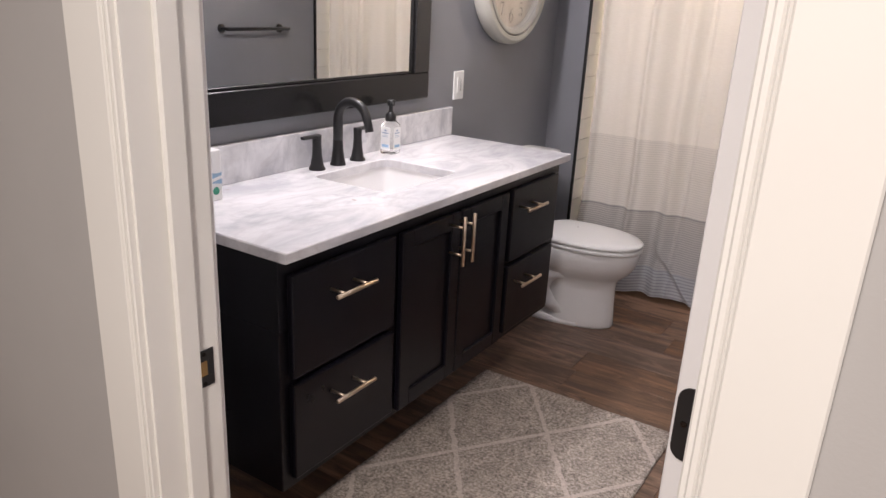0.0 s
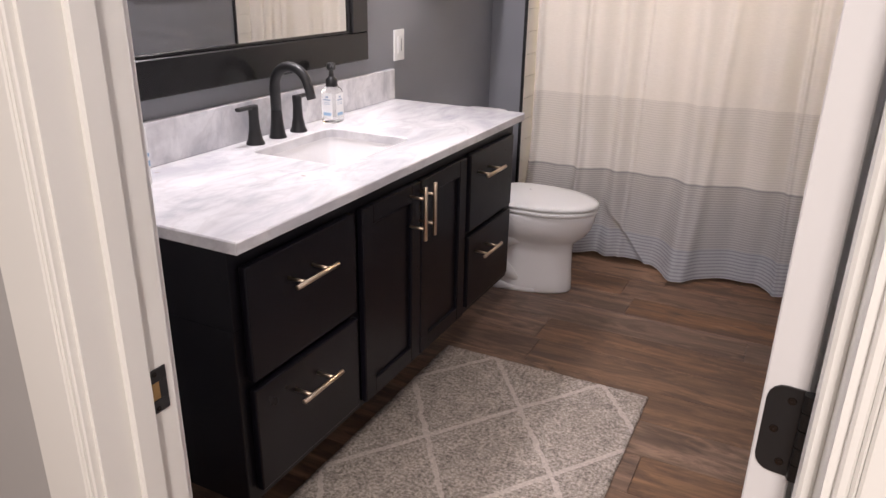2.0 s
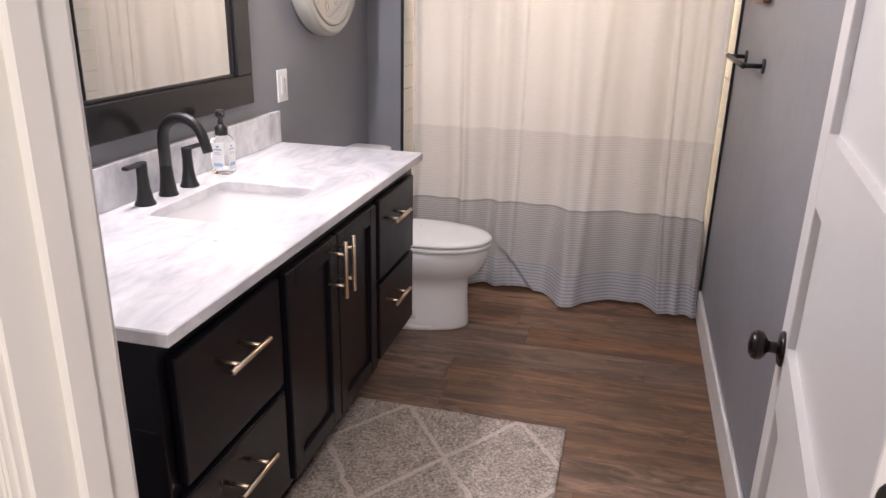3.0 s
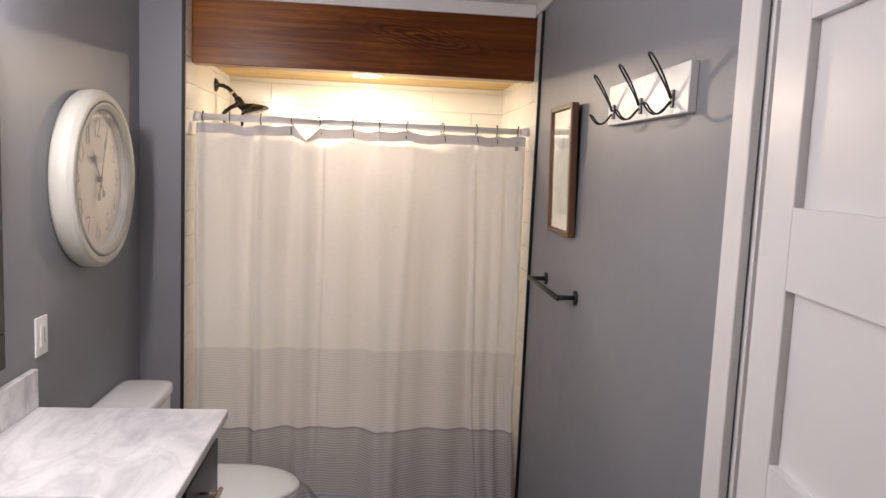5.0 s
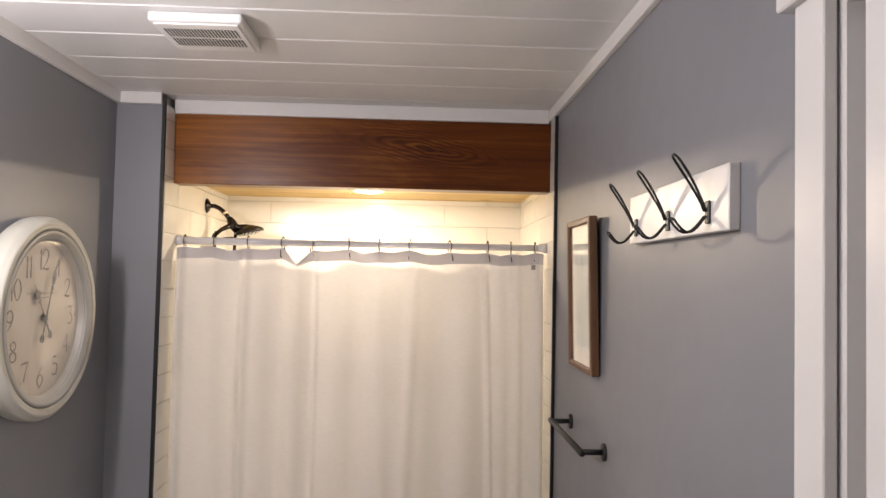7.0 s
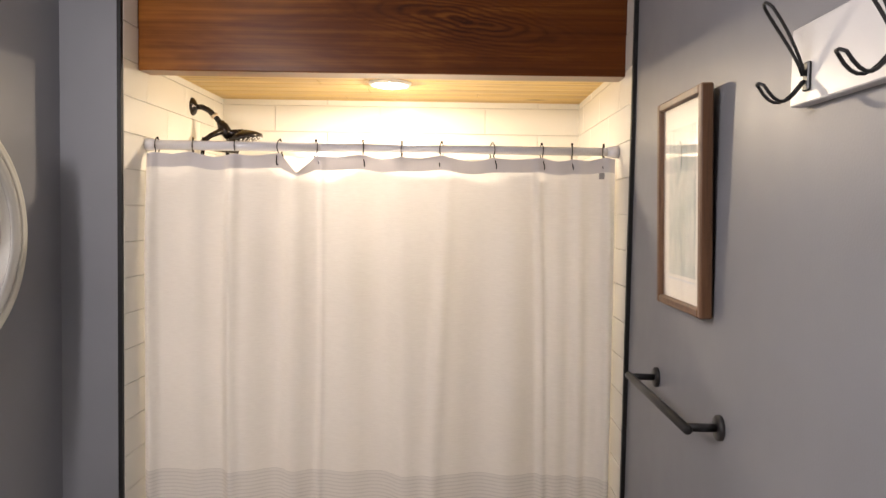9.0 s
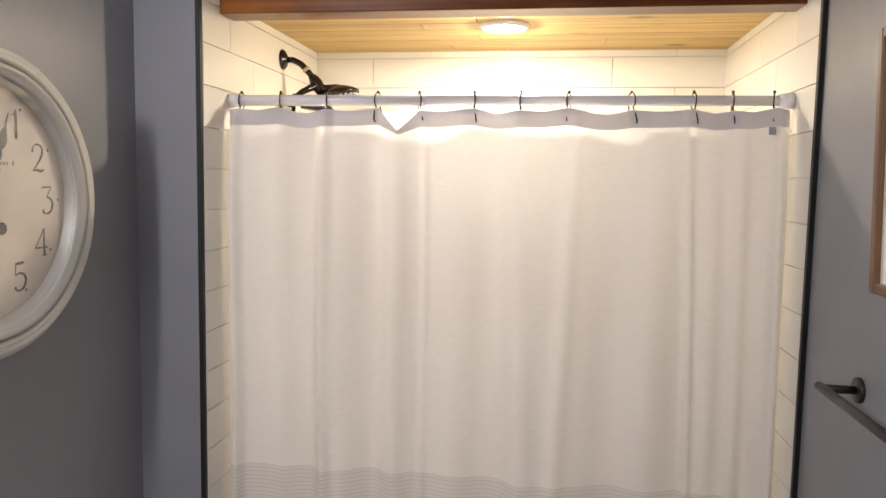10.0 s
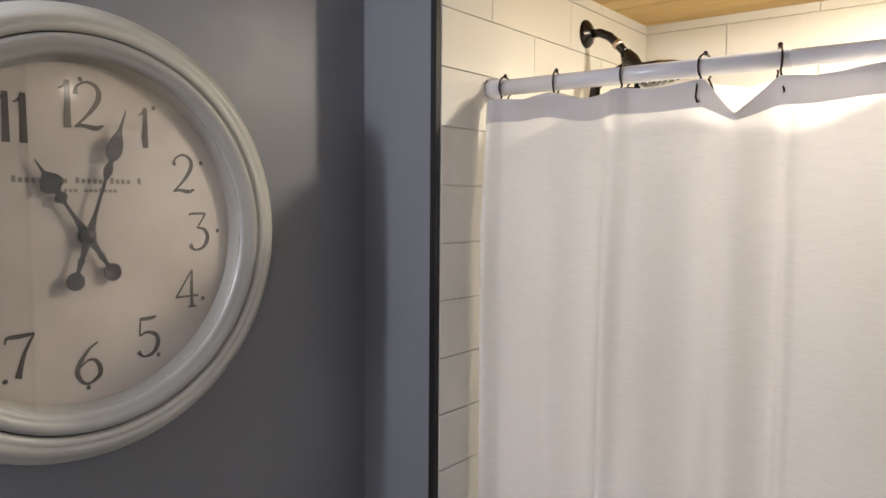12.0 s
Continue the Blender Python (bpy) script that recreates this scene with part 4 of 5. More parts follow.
grown = [(SX + a, SY + b2) for a, b2 in outline(SA + 0.003, SB + 0.003, 14, ANG)]
loops = [lp(inner, VTOP - CT), lp(inner, VTOP - 0.003), lp(grown, VTOP), lp([inset(p, 0.003) for p in outer], VTOP), lp(outer, VTOP - 0.003), lp(outer, VTOP - CT + 0.002), lp([inset(p, 0.002) for p in outer], VTOP - CT), lp(inner, VTOP - CT)]
rings(bm, loops, cap=False)
bmesh.ops.remove_doubles(bm, verts=bm.verts, dist=0.0002)
worktop = thing("worktop", (SX, SY, VTOP - CT), "white and grey marble vanity worktop with a backsplash", "worktop")
part("slab", bm, MARBLE, worktop)
part("backsplash", boxed(XL + 0.001, XL + 0.021, CYA, CYB2, VTOP + 0.0004, 1.047, bevel=0.002), SPLASH, worktop)
bowl = []
for k, (f, z) in enumerate(((1.03, 0.0), (1.03, -0.004), (1.0, -0.02), (0.985, -0.08), (0.95, -0.115), (0.86, -0.132), (0.5, -0.138), (0.12, -0.142))):
    bowl.append([(SX + a, SY + b2, VTOP - CT - 0.001 + z) for a, b2 in outline(SA * f, SB * f, 12, ANG)])
bm = bmesh.new()
rings(bm, bowl, cap=False)
bm.faces.new(list(bm.verts)[-len(ANG):])
basin = thing("sink_basin", (SX, SY, VTOP - CT - 0.15), "white rectangular undermount sink basin", "sink")
auto_smooth(part("bowl", bm, CERAMIC, basin, "", True), 50)
part("drain", lathe(bmesh.new(), [(0.024, 0.004), (0.022, 0.006), (0.012, 0.004), (0.001, 0.006)], pose(SX, SY, VTOP - CT - 0.1445), 24), BRONZE, basin, "dark drain fitting", True)

# ---- tap ----
TX, TY = -0.985, 2.250
tap = thing("tap", (TX, TY, VTOP), "matte black high-arc tap with two lever handles", "tap")
bm = bmesh.new()
lathe(bm, [(0.027, 0.0), (0.027, 0.004), (0.0235, 0.012), (0.0185, 0.05), (0.0165, 0.085)], pose(TX, TY, VTOP), 28)
part("base", bm, MATTE_BLACK, tap, "", True)
arc = [(TX, TY, VTOP + 0.08), (TX, TY, VTOP + 0.150)]
R0 = 0.062
for k in range(1, 13):
    q = radians(180 - 180 * k / 13)
    arc.append((TX + R0 + R0 * math.cos(q), TY, VTOP + 0.155 + R0 * math.sin(q)))
arc += [(TX + 2 * R0 + 0.003, TY, VTOP + 0.155), (TX + 2 * R0 + 0.010, TY, VTOP + 0.128)]
part("spout", tube(bmesh.new(), arc, [0.0165] * 2 + [0.0155] * 6 + [0.0145] * 6 + [0.0140, 0.0140], 22), MATTE_BLACK, tap, "", True)
for s in (-1, 1):
    hy = TY + s * 0.103
    hb = part("valve_body", lathe(bmesh.new(), [(0.0275, 0.0), (0.0275, 0.004), (0.022, 0.014), (0.0165, 0.045), (0.0145, 0.08), (0.015, 0.108), (0.0145, 0.113), (0.0005, 0.114)], pose(TX, hy, VTOP), 24), MATTE_BLACK, tap, "", True)
    bm = boxed(TX - 0.009, TX + 0.009, min(hy - s * 0.014, hy + s * 0.068), max(hy - s * 0.014, hy + s * 0.068), VTOP + 0.104, VTOP + 0.1145, bevel=0.003, segs=2)
    part("lever", bm, MATTE_BLACK, hb)

# ---- soap bottle ----
BX, BY = -0.975, 2.528
soap = thing("soap_bottle", (BX, BY, VTOP), "clear glass foaming soap bottle with a black pump", "soap bottle")


def rounded_square(h, r, z, n=32, p=5):
    return [(BX + a, BY + b2, z) for a, b2 in outline(r, r, p, [2 * math.pi * k / n for k in range(n)])]


prof = [(0.026, 0.0), (0.029, 0.003), (0.0295, 0.010), (0.0295, 0.098), (0.027, 0.108), (0.018, 0.118), (0.016, 0.126)]
bm = bmesh.new()
rings(bm, [rounded_square(0, r, VTOP + 0.001 + z) for r, z in prof])
bottle = part("bottle", bm, SOAP, soap, "clear bottle full of clear soap", True)
bottle.visible_shadow = False
part("label", boxed(BX + 0.0296, BX + 0.0304, BY - 0.021, BY + 0.021, VTOP + 0.018, VTOP + 0.100, bevel=0.0002), PAPER, soap, "white label with grey and blue print")
part("label", boxed(BX - 0.021, BX + 0.021, BY - 0.0304, BY - 0.0296, VTOP + 0.018, VTOP + 0.100, bevel=0.0002), PAPER, soap, "white label with grey and blue print")
for dz, w, h, mt in ((0.088, 0.005, 0.006, GREY_INK), (0.079, 0.014, 0.004, GREY_INK), (0.070, 0.011, 0.0015, GREY_INK), (0.065, 0.012, 0.0015, GREY_INK), (0.032, 0.015, 0.010, BLUE_INK)):
    part("print", boxed(BX + 0.0304, BX + 0.0307, BY - w, BY + w, VTOP + dz - h / 2, VTOP + dz + h / 2), mt, soap)
    part("print", boxed(BX - w, BX + w, BY - 0.0307, BY - 0.0304, VTOP + dz - h / 2, VTOP + dz + h / 2), mt, soap)
part("collar", lathe(bmesh.new(), [(0.019, 0.120), (0.0195, 0.122), (0.0195, 0.143), (0.012, 0.150), (0.009, 0.153)], pose(BX, BY, VTOP), 28), MATTE_BLACK, soap, "black pump collar", True)
bm = bmesh.new()
lathe(bm, [(0.009, 0.150), (0.0075, 0.172), (0.0145, 0.176), (0.0150, 0.192), (0.012, 0.196), (0.0005, 0.1965)], pose(BX, BY, VTOP), 24)
part("pump", bm, MATTE_BLACK, soap, "black pump head", True)
part("spout", tube(bmesh.new(), [(BX, BY, VTOP + 0.186), (BX + 0.018, BY - 0.018, VTOP + 0.186), (BX + 0.023, BY - 0.023, VTOP + 0.180)], [0.007, 0.006, 0.005], 12), MATTE_BLACK, soap, "", True)

# ---- tissue box ----
UX0, UX1, UY0, UY1, UH = -1.028, -0.918, 1.588, 1.698, 0.138
tis = thing("tissue_box", (-0.973, 1.643, VTOP), "white cube tissue box with a blue wave print", "tissue box")
part("carton", boxed(UX0, UX1, UY0, UY1, VTOP + 0.0005, VTOP + UH, bevel=0.0015), PAPER, tis)
bm = bmesh.new()
n = 24
for z_lo, amp, ph, thick in ((0.062, 0.008, 0.4, 0.022), (0.045, 0.005, 2.4, 0.010)):
    top = [(UX1 + 0.0006, UY0 + 0.001 + (UY1 - UY0 - 0.002) * k / n, VTOP + z_lo + thick + amp * math.sin(5 * k / n + ph)) for k in range(n + 1)]
    bot = [(UX1 + 0.0006, p[1], VTOP + z_lo - 0.006 * math.sin(4 * k / n + ph)) for k, p in enumerate(top)]
    a = [bm.verts.new(p) for p in top]
    c = [bm.verts.new(p) for p in bot]
    for k in range(n):
        bm.faces.new((a[k], a[k + 1], c[k + 1], c[k]))
part("wave_print", bm, BLUE_INK, tis, "pale blue wave print")
part("seal_print", lathe(bmesh.new(), [(0.011, 0.0009), (0.0005, 0.001)], pose(UX1, UY1 - 0.022, VTOP + 0.028, 0, 90, 0), 20), GREEN_INK, tis, "green round seal")
bm = bmesh.new()
rings(bm, [[(-0.973 + 0.034 * math.cos(2 * math.pi * k / 14), 1.643 + 0.016 * math.sin(2 * math.pi * k / 14), VTOP + UH - 0.002) for k in range(14)],
           [(-0.973 + (0.030 + 0.006 * math.sin(5 * k)) * math.cos(2 * math.pi * k / 14), 1.643 + 0.014 * math.sin(2 * math.pi * k / 14), VTOP + UH + 0.018) for k in range(14)],
           [(-0.973 + (0.036 + 0.012 * math.sin(3 * k)) * math.cos(2 * math.pi * k / 14), 1.643 + 0.008 * math.sin(2 * math.pi * k / 14), VTOP + UH + 0.036 + 0.012 * math.sin(4 * k)) for k in range(14)]], cap=False)
part("tissue", bm, PAPER, tis, "white tissue pulled from the slot", True)

# ---- mirror and the light above it ----
MY0, MY1, MZ0, MZ1, MW = 1.612, 2.842, 1.103, 2.010, 0.098
mirror = thing("wall_mirror", (XL, 2.227, MZ0), "large wall mirror in a wide black frame", "mirror")
for nm, b6 in (("frame_bottom", (MY0, MY1, MZ0, MZ0 + MW)), ("frame_top", (MY0, MY1, MZ1 - MW, MZ1)), ("frame_side", (MY0, MY0 + MW, MZ0 + MW, MZ1 - MW)), ("frame_side", (MY1 - MW, MY1, MZ0 + MW, MZ1 - MW))):
    part(nm, boxed(XL + 0.001, XL + 0.026, *b6, bevel=0.003), FRAME_BLACK, mirror)
for nm, b6 in (("inner_lip", (MY0 + MW, MY1 - MW, MZ0 + MW, MZ0 + MW + 0.010)), ("inner_lip", (MY0 + MW, MY1 - MW, MZ1 - MW - 0.010, MZ1 - MW)), ("inner_lip", (MY0 + MW, MY0 + MW + 0.010, MZ0 + MW + 0.01, MZ1 - MW - 0.01)), ("inner_lip", (MY1 - MW - 0.010, MY1 - MW, MZ0 + MW + 0.01, MZ1 - MW - 0.01))):
    part(nm, boxed(XL + 0.001, XL + 0.016, *b6, bevel=0.002), FRAME_BLACK, mirror)
part("glass", boxed(XL + 0.002, XL + 0.010, MY0 + MW + 0.006, MY1 - MW - 0.006, MZ0 + MW + 0.006, MZ1 - MW - 0.006), MIRROR, mirror, "silvered mirror glass")

sconce = thing("vanity_light", (XL, 2.27, 2.10), "vanity wall light with three lit opal globes", "wall light")
part("back_plate", boxed(XL + 0.001, XL + 0.022, 1.95, 2.59, 2.16, 2.22, bevel=0.003), MATTE_BLACK, sconce)
for k in range(3):
    gy = 2.02 + 0.25 * k
    part("arm", tube(bmesh.new(), [(XL + 0.02, gy, 2.19), (XL + 0.07, gy, 2.205), (-0.91, gy, 2.195)], 0.007, 12), MATTE_BLACK, sconce, "", True)
    gl = part("globe", lathe(bmesh.new(), [(0.016, 0.063), (0.035, 0.050), (0.056, 0.020), (0.060, 0.0), (0.056, -0.022), (0.035, -0.049), (0.0005, -0.060)], pose(-0.91, gy, 2.13), 28), BULB, sconce, "lit opal glass globe", True)
    gl.visible_shadow = False

# ---- switch ----
sw = thing("light_switch", (XL, 3.103, 1.073), "white rocker light switch on the grey wall", "light switch")
part("plate", boxed(XL, XL + 0.006, 3.064, 3.142, 1.073, 1.192, bevel=0.002, segs=2), PLASTIC, sw)
part("rocker", boxed(XL + 0.006, XL + 0.0095, 3.087, 3.119, 1.100, 1.166, bevel=0.0012), PLASTIC, sw)
part("dimmer_slot", boxed(XL + 0.0095, XL + 0.0102, 3.110, 3.113, 1.108, 1.158), SLOT, sw)

# ---- clock ----
KC = Vector((XL, 3.461, 1.603))
clock = thing("wall_clock", KC, "large round antique-white wall clock with numerals", "wall clock")
cm = Matrix.Translation(KC) @ pose(0, 0, 0, 0, 90, 0)
part("rim", lathe(bmesh.new(), [(0.280, 0.001), (0.297, 0.003), (0.304, 0.014), (0.306, 0.036), (0.3055, 0.054), (0.302, 0.063), (0.296, 0.0665), (0.2945, 0.070), (0.2895, 0.0750), (0.283, 0.0765), (0.2795, 0.0742), (0.278, 0.0748), (0.273, 0.0758), (0.2685, 0.0730), (0.2666, 0.068)], cm, 96), CLOCK_WHITE, clock, "antique white stepped rim", True)
part("groove", lathe(bmesh.new(), [(0.2668, 0.0683), (0.2658, 0.0670), (0.2648, 0.0683)], cm, 96), DARK, clock, "dark groove", True)
part("bezel", lathe(bmesh.new(), [(0.2650, 0.068), (0.2635, 0.0745), (0.258, 0.0760), (0.250, 0.073), (0.246, 0.0700), (0.242, 0.0702), (0.238, 0.064), (0.235, 0.052), (0.231, 0.041)], cm, 96), CLOCK_SILVER, clock, "pale silver inner bezel", True)
part("dial", lathe(bmesh.new(), [(0.236, 0.040), (0.0005, 0.040)], cm, 96), CLOCK_FACE, clock, "aged cream dial")


def on_dial(a_deg, r):
    q = radians(a_deg)
    return KC + Vector((0.0, r * math.sin(q), r * math.cos(q)))


# numerals of a fancy old-style face: strokes of (x, y, width) in units of the numeral's height
DIGITS = {}
DIGITS["0"] = [[(0.35, 1.0, 0.06), (0.10, 0.75, 0.12), (0.06, 0.40, 0.14), (0.35, 0.0, 0.06), (0.64, 0.40, 0.14), (0.60, 0.75, 0.12), (0.35, 1.0, 0.06)]]
DIGITS["1"] = [[(0.0, 0.80, 0.03), (0.12, 0.87, 0.06), (0.20, 1.0, 0.05)], [(0.20, 1.0, 0.13), (0.20, 0.5, 0.15), (0.20, 0.0, 0.17)]]
DIGITS["2"] = [[(0.03, 0.72, 0.14), (0.06, 0.88, 0.06), (0.28, 1.0, 0.06), (0.52, 0.92, 0.10), (0.58, 0.72, 0.13), (0.46, 0.48, 0.11), (0.20, 0.20, 0.06), (0.0, 0.03, 0.05)], [(0.0, 0.04, 0.05), (0.20, 0.07, 0.08), (0.48, 0.03, 0.11), (0.68, 0.10, 0.04)]]
DIGITS["3"] = [[(0.06, 0.92, 0.04), (0.10, 0.98, 0.06), (0.58, 0.98, 0.06)], [(0.58, 0.97, 0.05), (0.30, 0.60, 0.05)], [(0.28, 0.60, 0.05), (0.52, 0.55, 0.09), (0.64, 0.33, 0.14), (0.50, 0.07, 0.10), (0.22, 0.0, 0.06), (0.05, 0.14, 0.14)]]
DIGITS["4"] = [[(0.54, 1.0, 0.05), (0.02, 0.30, 0.06)], [(0.0, 0.30, 0.06), (0.74, 0.30, 0.06)], [(0.54, 1.0, 0.06), (0.52, 0.5, 0.11), (0.52, 0.0, 0.13)], [(0.38, 0.01, 0.05), (0.68, 0.01, 0.05)]]
DIGITS["5"] = [[(0.12, 0.97, 0.07), (0.40, 0.97, 0.11), (0.62, 1.0, 0.05)], [(0.14, 0.98, 0.06), (0.10, 0.56, 0.06)], [(0.10, 0.54, 0.05), (0.34, 0.62, 0.08), (0.60, 0.50, 0.12), (0.64, 0.28, 0.14), (0.48, 0.05, 0.10), (0.20, 0.0, 0.06), (0.05, 0.14, 0.14)]]
DIGITS["6"] = [[(0.62, 0.98, 0.04), (0.36, 0.82, 0.08), (0.10, 0.48, 0.13), (0.06, 0.25, 0.14), (0.20, 0.03, 0.08), (0.40, 0.0, 0.07), (0.62, 0.14, 0.12), (0.66, 0.32, 0.14), (0.54, 0.52, 0.09), (0.34, 0.56, 0.06), (0.14, 0.42, 0.05)]]
DIGITS["7"] = [[(0.03, 0.80, 0.04), (0.07, 0.94, 0.08), (0.34, 0.95, 0.11), (0.70, 0.98, 0.06)], [(0.70, 0.98, 0.05), (0.46, 0.55, 0.09), (0.30, 0.0, 0.16)]]
DIGITS["8"] = [[(0.35, 0.55, 0.09), (0.12, 0.68, 0.09), (0.12, 0.88, 0.09), (0.34, 1.0, 0.06), (0.56, 0.88, 0.10), (0.54, 0.68, 0.10), (0.35, 0.55, 0.09), (0.08, 0.36, 0.13), (0.08, 0.14, 0.13), (0.34, 0.0, 0.07), (0.62, 0.14, 0.13), (0.60, 0.36, 0.12), (0.35, 0.55, 0.09)]]
DIGITS["9"] = [[(0.70 - x, 1.0 - y, w) for x, y, w in DIGITS["6"][0]]]


def stroke(bm, pts, put, layer):
    """A ribbon along a smooth curve through pts; put() takes (x, y, layer) onto the dial."""
    path = []
    for k in range(len(pts) - 1):
        p0, p1, p2, p3 = pts[max(k - 1, 0)], pts[k], pts[k + 1], pts[min(k + 2, len(pts) - 1)]
        for q in range(7 if k < len(pts) - 2 else 8):
            u = q / 7
            path.append([0.5 * (2 * b1 + (c1 - a1) * u + (2 * a1 - 5 * b1 + 4 * c1 - d1) * u * u + (3 * b1 - a1 - 3 * c1 + d1) * u ** 3) for a1, b1, c1, d1 in zip(p0, p1, p2, p3)])
    sides = []
    for k, (x, y, w) in enumerate(path):
        a, c = path[max(k - 1, 0)], path[min(k + 1, len(path) - 1)]
        dx, dy = c[0] - a[0], c[1] - a[1]
        d = math.hypot(dx, dy) or 1.0
        ox, oy = -dy / d * w / 2, dx / d * w / 2
        sides.append((bm.verts.new(put(x + ox, y + oy, layer)), bm.verts.new(put(x - ox, y - oy, layer))))
    for a, c in zip(sides, sides[1:]):
        bm.faces.new((a[0], a[1], c[1], c[0]))


def numeral(text, size, cy, cz, x):
    """Printed digits that face +x, centred at (cy, cz)."""
    bm, pitch = bmesh.new(), [0.36 if d == "1" else 0.76 for d in text]
    at = -sum(pitch) / 2 + 0.05
    for d, wide in zip(text, pitch):
        for k, pts in enumerate(DIGITS[d]):
            stroke(bm, pts, lambda px, py, up, at=at: (x + 0.00015 * up, cy + (px + at) * size * 0.92, cz + (py - 0.5) * size), k)
        at += wide
    return bm


for h in range(1, 13):
    p = on_dial(30 * h, 0.176)
    part("numeral", numeral(str(h), 0.063 if h > 9 else 0.057, p.y, p.z, XL + 0.0405), CLOCK_INK, clock)
    p = on_dial(30 * h, 0.2105)
    part("hour_dot", lathe(bmesh.new(), [(0.0034, 0.0404), (0.0004, 0.0412)], Matrix.Translation((XL, p.y, p.z)) @ pose(0, 0, 0, 0, 90, 0), 10), CLOCK_INK, clock)
# two lines of small print, as plain bars a letter wide
for zc, hh, y0, count, pitch in ((0.074, 0.0032, -0.090, 22, 0.0080), (0.061, 0.0022, -0.046, 14, 0.0068)):
    for k in range(count):
        if k in (9, 15, 20) and count > 20 or k == 6 and count < 20:
            continue
        tall = hh * (1.35 if k in (0, 10, 16, 21) else 1.0)
        part("print_letter", boxed(XL + 0.0403, XL + 0.0405, KC.y + y0 + k * pitch, KC.y + y0 + k * pitch + pitch * 0.66, KC.z + zc - hh, KC.z + zc - hh + 2 * tall), PRINT_GREY, clock)
HAND_INK = painted("charcoal_hand_metal", (0.045, 0.045, 0.05), 0.45, 0.2, 90, 0.0)


def clock_hand(name, angle, length, tail, width, depth):
    """A spade hand with a counterweight disc."""
    m = Matrix.Translation(KC) @ Matrix.Rotation(radians(-angle), 4, "X")
    w = width
    out = [(-0.0018, -tail), (-0.0035, -tail * 0.62), (-0.0055, -tail * 0.55), (-0.003, -tail * 0.48), (-0.0055, -0.012), (-0.0055, 0.012), (-0.0026, 0.03), (-0.0022, length * 0.44), (-w * 0.55, length * 0.50), (-w * 0.50, length * 0.54), (-0.0025, length * 0.58), (-w * 0.80, length * 0.63), (-w, length * 0.69), (-w * 0.72, length * 0.76), (-0.0024, length * 0.84), (-0.0006, length)]
    out = out + [(-a, c) for a, c in out[::-1]]
    bm = bmesh.new()
    rings(bm, [[m @ Vector((depth, a, c)) for a, c in out], [m @ Vector((depth + 0.0012, a, c)) for a, c in out]])
    lathe(bm, [(0.0005, -0.0002), (0.0125, -0.0002), (0.0125, 0.0013), (0.0005, 0.0013)], m @ Matrix.Translation((depth, 0, -tail)) @ pose(0, 0, 0, 0, 90, 0), 24)
    return part(name, bm, HAND_INK, clock, "dark spade hand")


clock_hand("hour_hand", -33.0, 0.120, 0.062, 0.0165, 0.049)
clock_hand("minute_hand", 18.0, 0.182, 0.064, 0.0120, 0.053)
part("hub", lathe(bmesh.new(), [(0.010, 0.041), (0.010, 0.055), (0.004, 0.057), (0.0004, 0.0575)], cm, 20), HAND_INK, clock, "", True)
gl = part("glass", lathe(bmesh.new(), [(0.0005, 0.0610), (0.2375, 0.0610), (0.2375, 0.0630), (0.0005, 0.0630)], cm, 64), GLASS, clock, "clear flat glass")
gl.visible_shadow = False

# ---- toilet ----
QY = 3.600
toilet = thing("toilet", (-0.70, QY, 0.0), "white two-piece toilet with its lid closed", "toilet")


def egg(xb, xf, w, z, n=48, p=2.0):
    """A closed loop, blunt at the back (xb) and round at the front (xf)."""
    out, xm = [], xb + (xf - xb) * 0.42
    for k in range(n):
        q = 2 * math.pi * k / n
        c, s = math.cos(q), math.sin(q)
        pw = 2.0 / (p if c > 0 else 3.2)
        xx = (abs(c) ** pw) * (1 if c > 0 else -1)
        yy = (abs(s) ** pw) * (1 if s > 0 else -1)
        out.append((xm + (xf - xm) * xx if c > 0 else xm + (xm - xb) * xx, QY + w * yy, z))
    return out


levels = [(-0.925, -0.408, 0.124, 0.0), (-0.925, -0.403, 0.128, 0.010), (-0.915, -0.405, 0.125, 0.05), (-0.90, -0.410, 0.121, 0.12), (-0.895, -0.412, 0.119, 0.19), (-0.89, -0.408, 0.122, 0.238), (-0.895, -0.385, 0.136, 0.258), (-0.90, -0.356, 0.155, 0.285), (-0.90, -0.334, 0.169, 0.320), (-0.905, -0.322, 0.177, 0.356), (-0.905, -0.318, 0.180, 0.388), (-0.90, -0.322, 0.177, 0.396)]
bm = bmesh.new()
rings(bm, [egg(*v) for v in levels])
part("bowl", bm, CERAMIC, toilet, "", True)
for s in (-1, 1):
    trap = [(-0.62, QY + s * 0.085, 0.05), (-0.70, QY + s * 0.108, 0.10), (-0.745, QY + s * 0.112, 0.17), (-0.72, QY + s * 0.112, 0.235), (-0.66, QY + s * 0.105, 0.265), (-0.60, QY + s * 0.09, 0.25)]
    part("trapway", tube(bmesh.new(), trap, [0.03, 0.042, 0.046, 0.046, 0.040, 0.02], 18), CERAMIC, toilet, "", True)
    part("foot_flange", tube(bmesh.new(), [(-0.90, QY + s * 0.10, 0.012), (-0.72, QY + s * 0.115, 0.014), (-0.55, QY + s * 0.10, 0.012)], [0.02, 0.026, 0.015], 14), CERAMIC, toilet, "", True)
part("seat", rings(bmesh.new(), [egg(-0.80, -0.316, 0.178, 0.400), egg(-0.805, -0.311, 0.183, 0.404), egg(-0.805, -0.311, 0.183, 0.416), egg(-0.80, -0.315, 0.179, 0.420)]), PLASTIC, toilet, "", True)
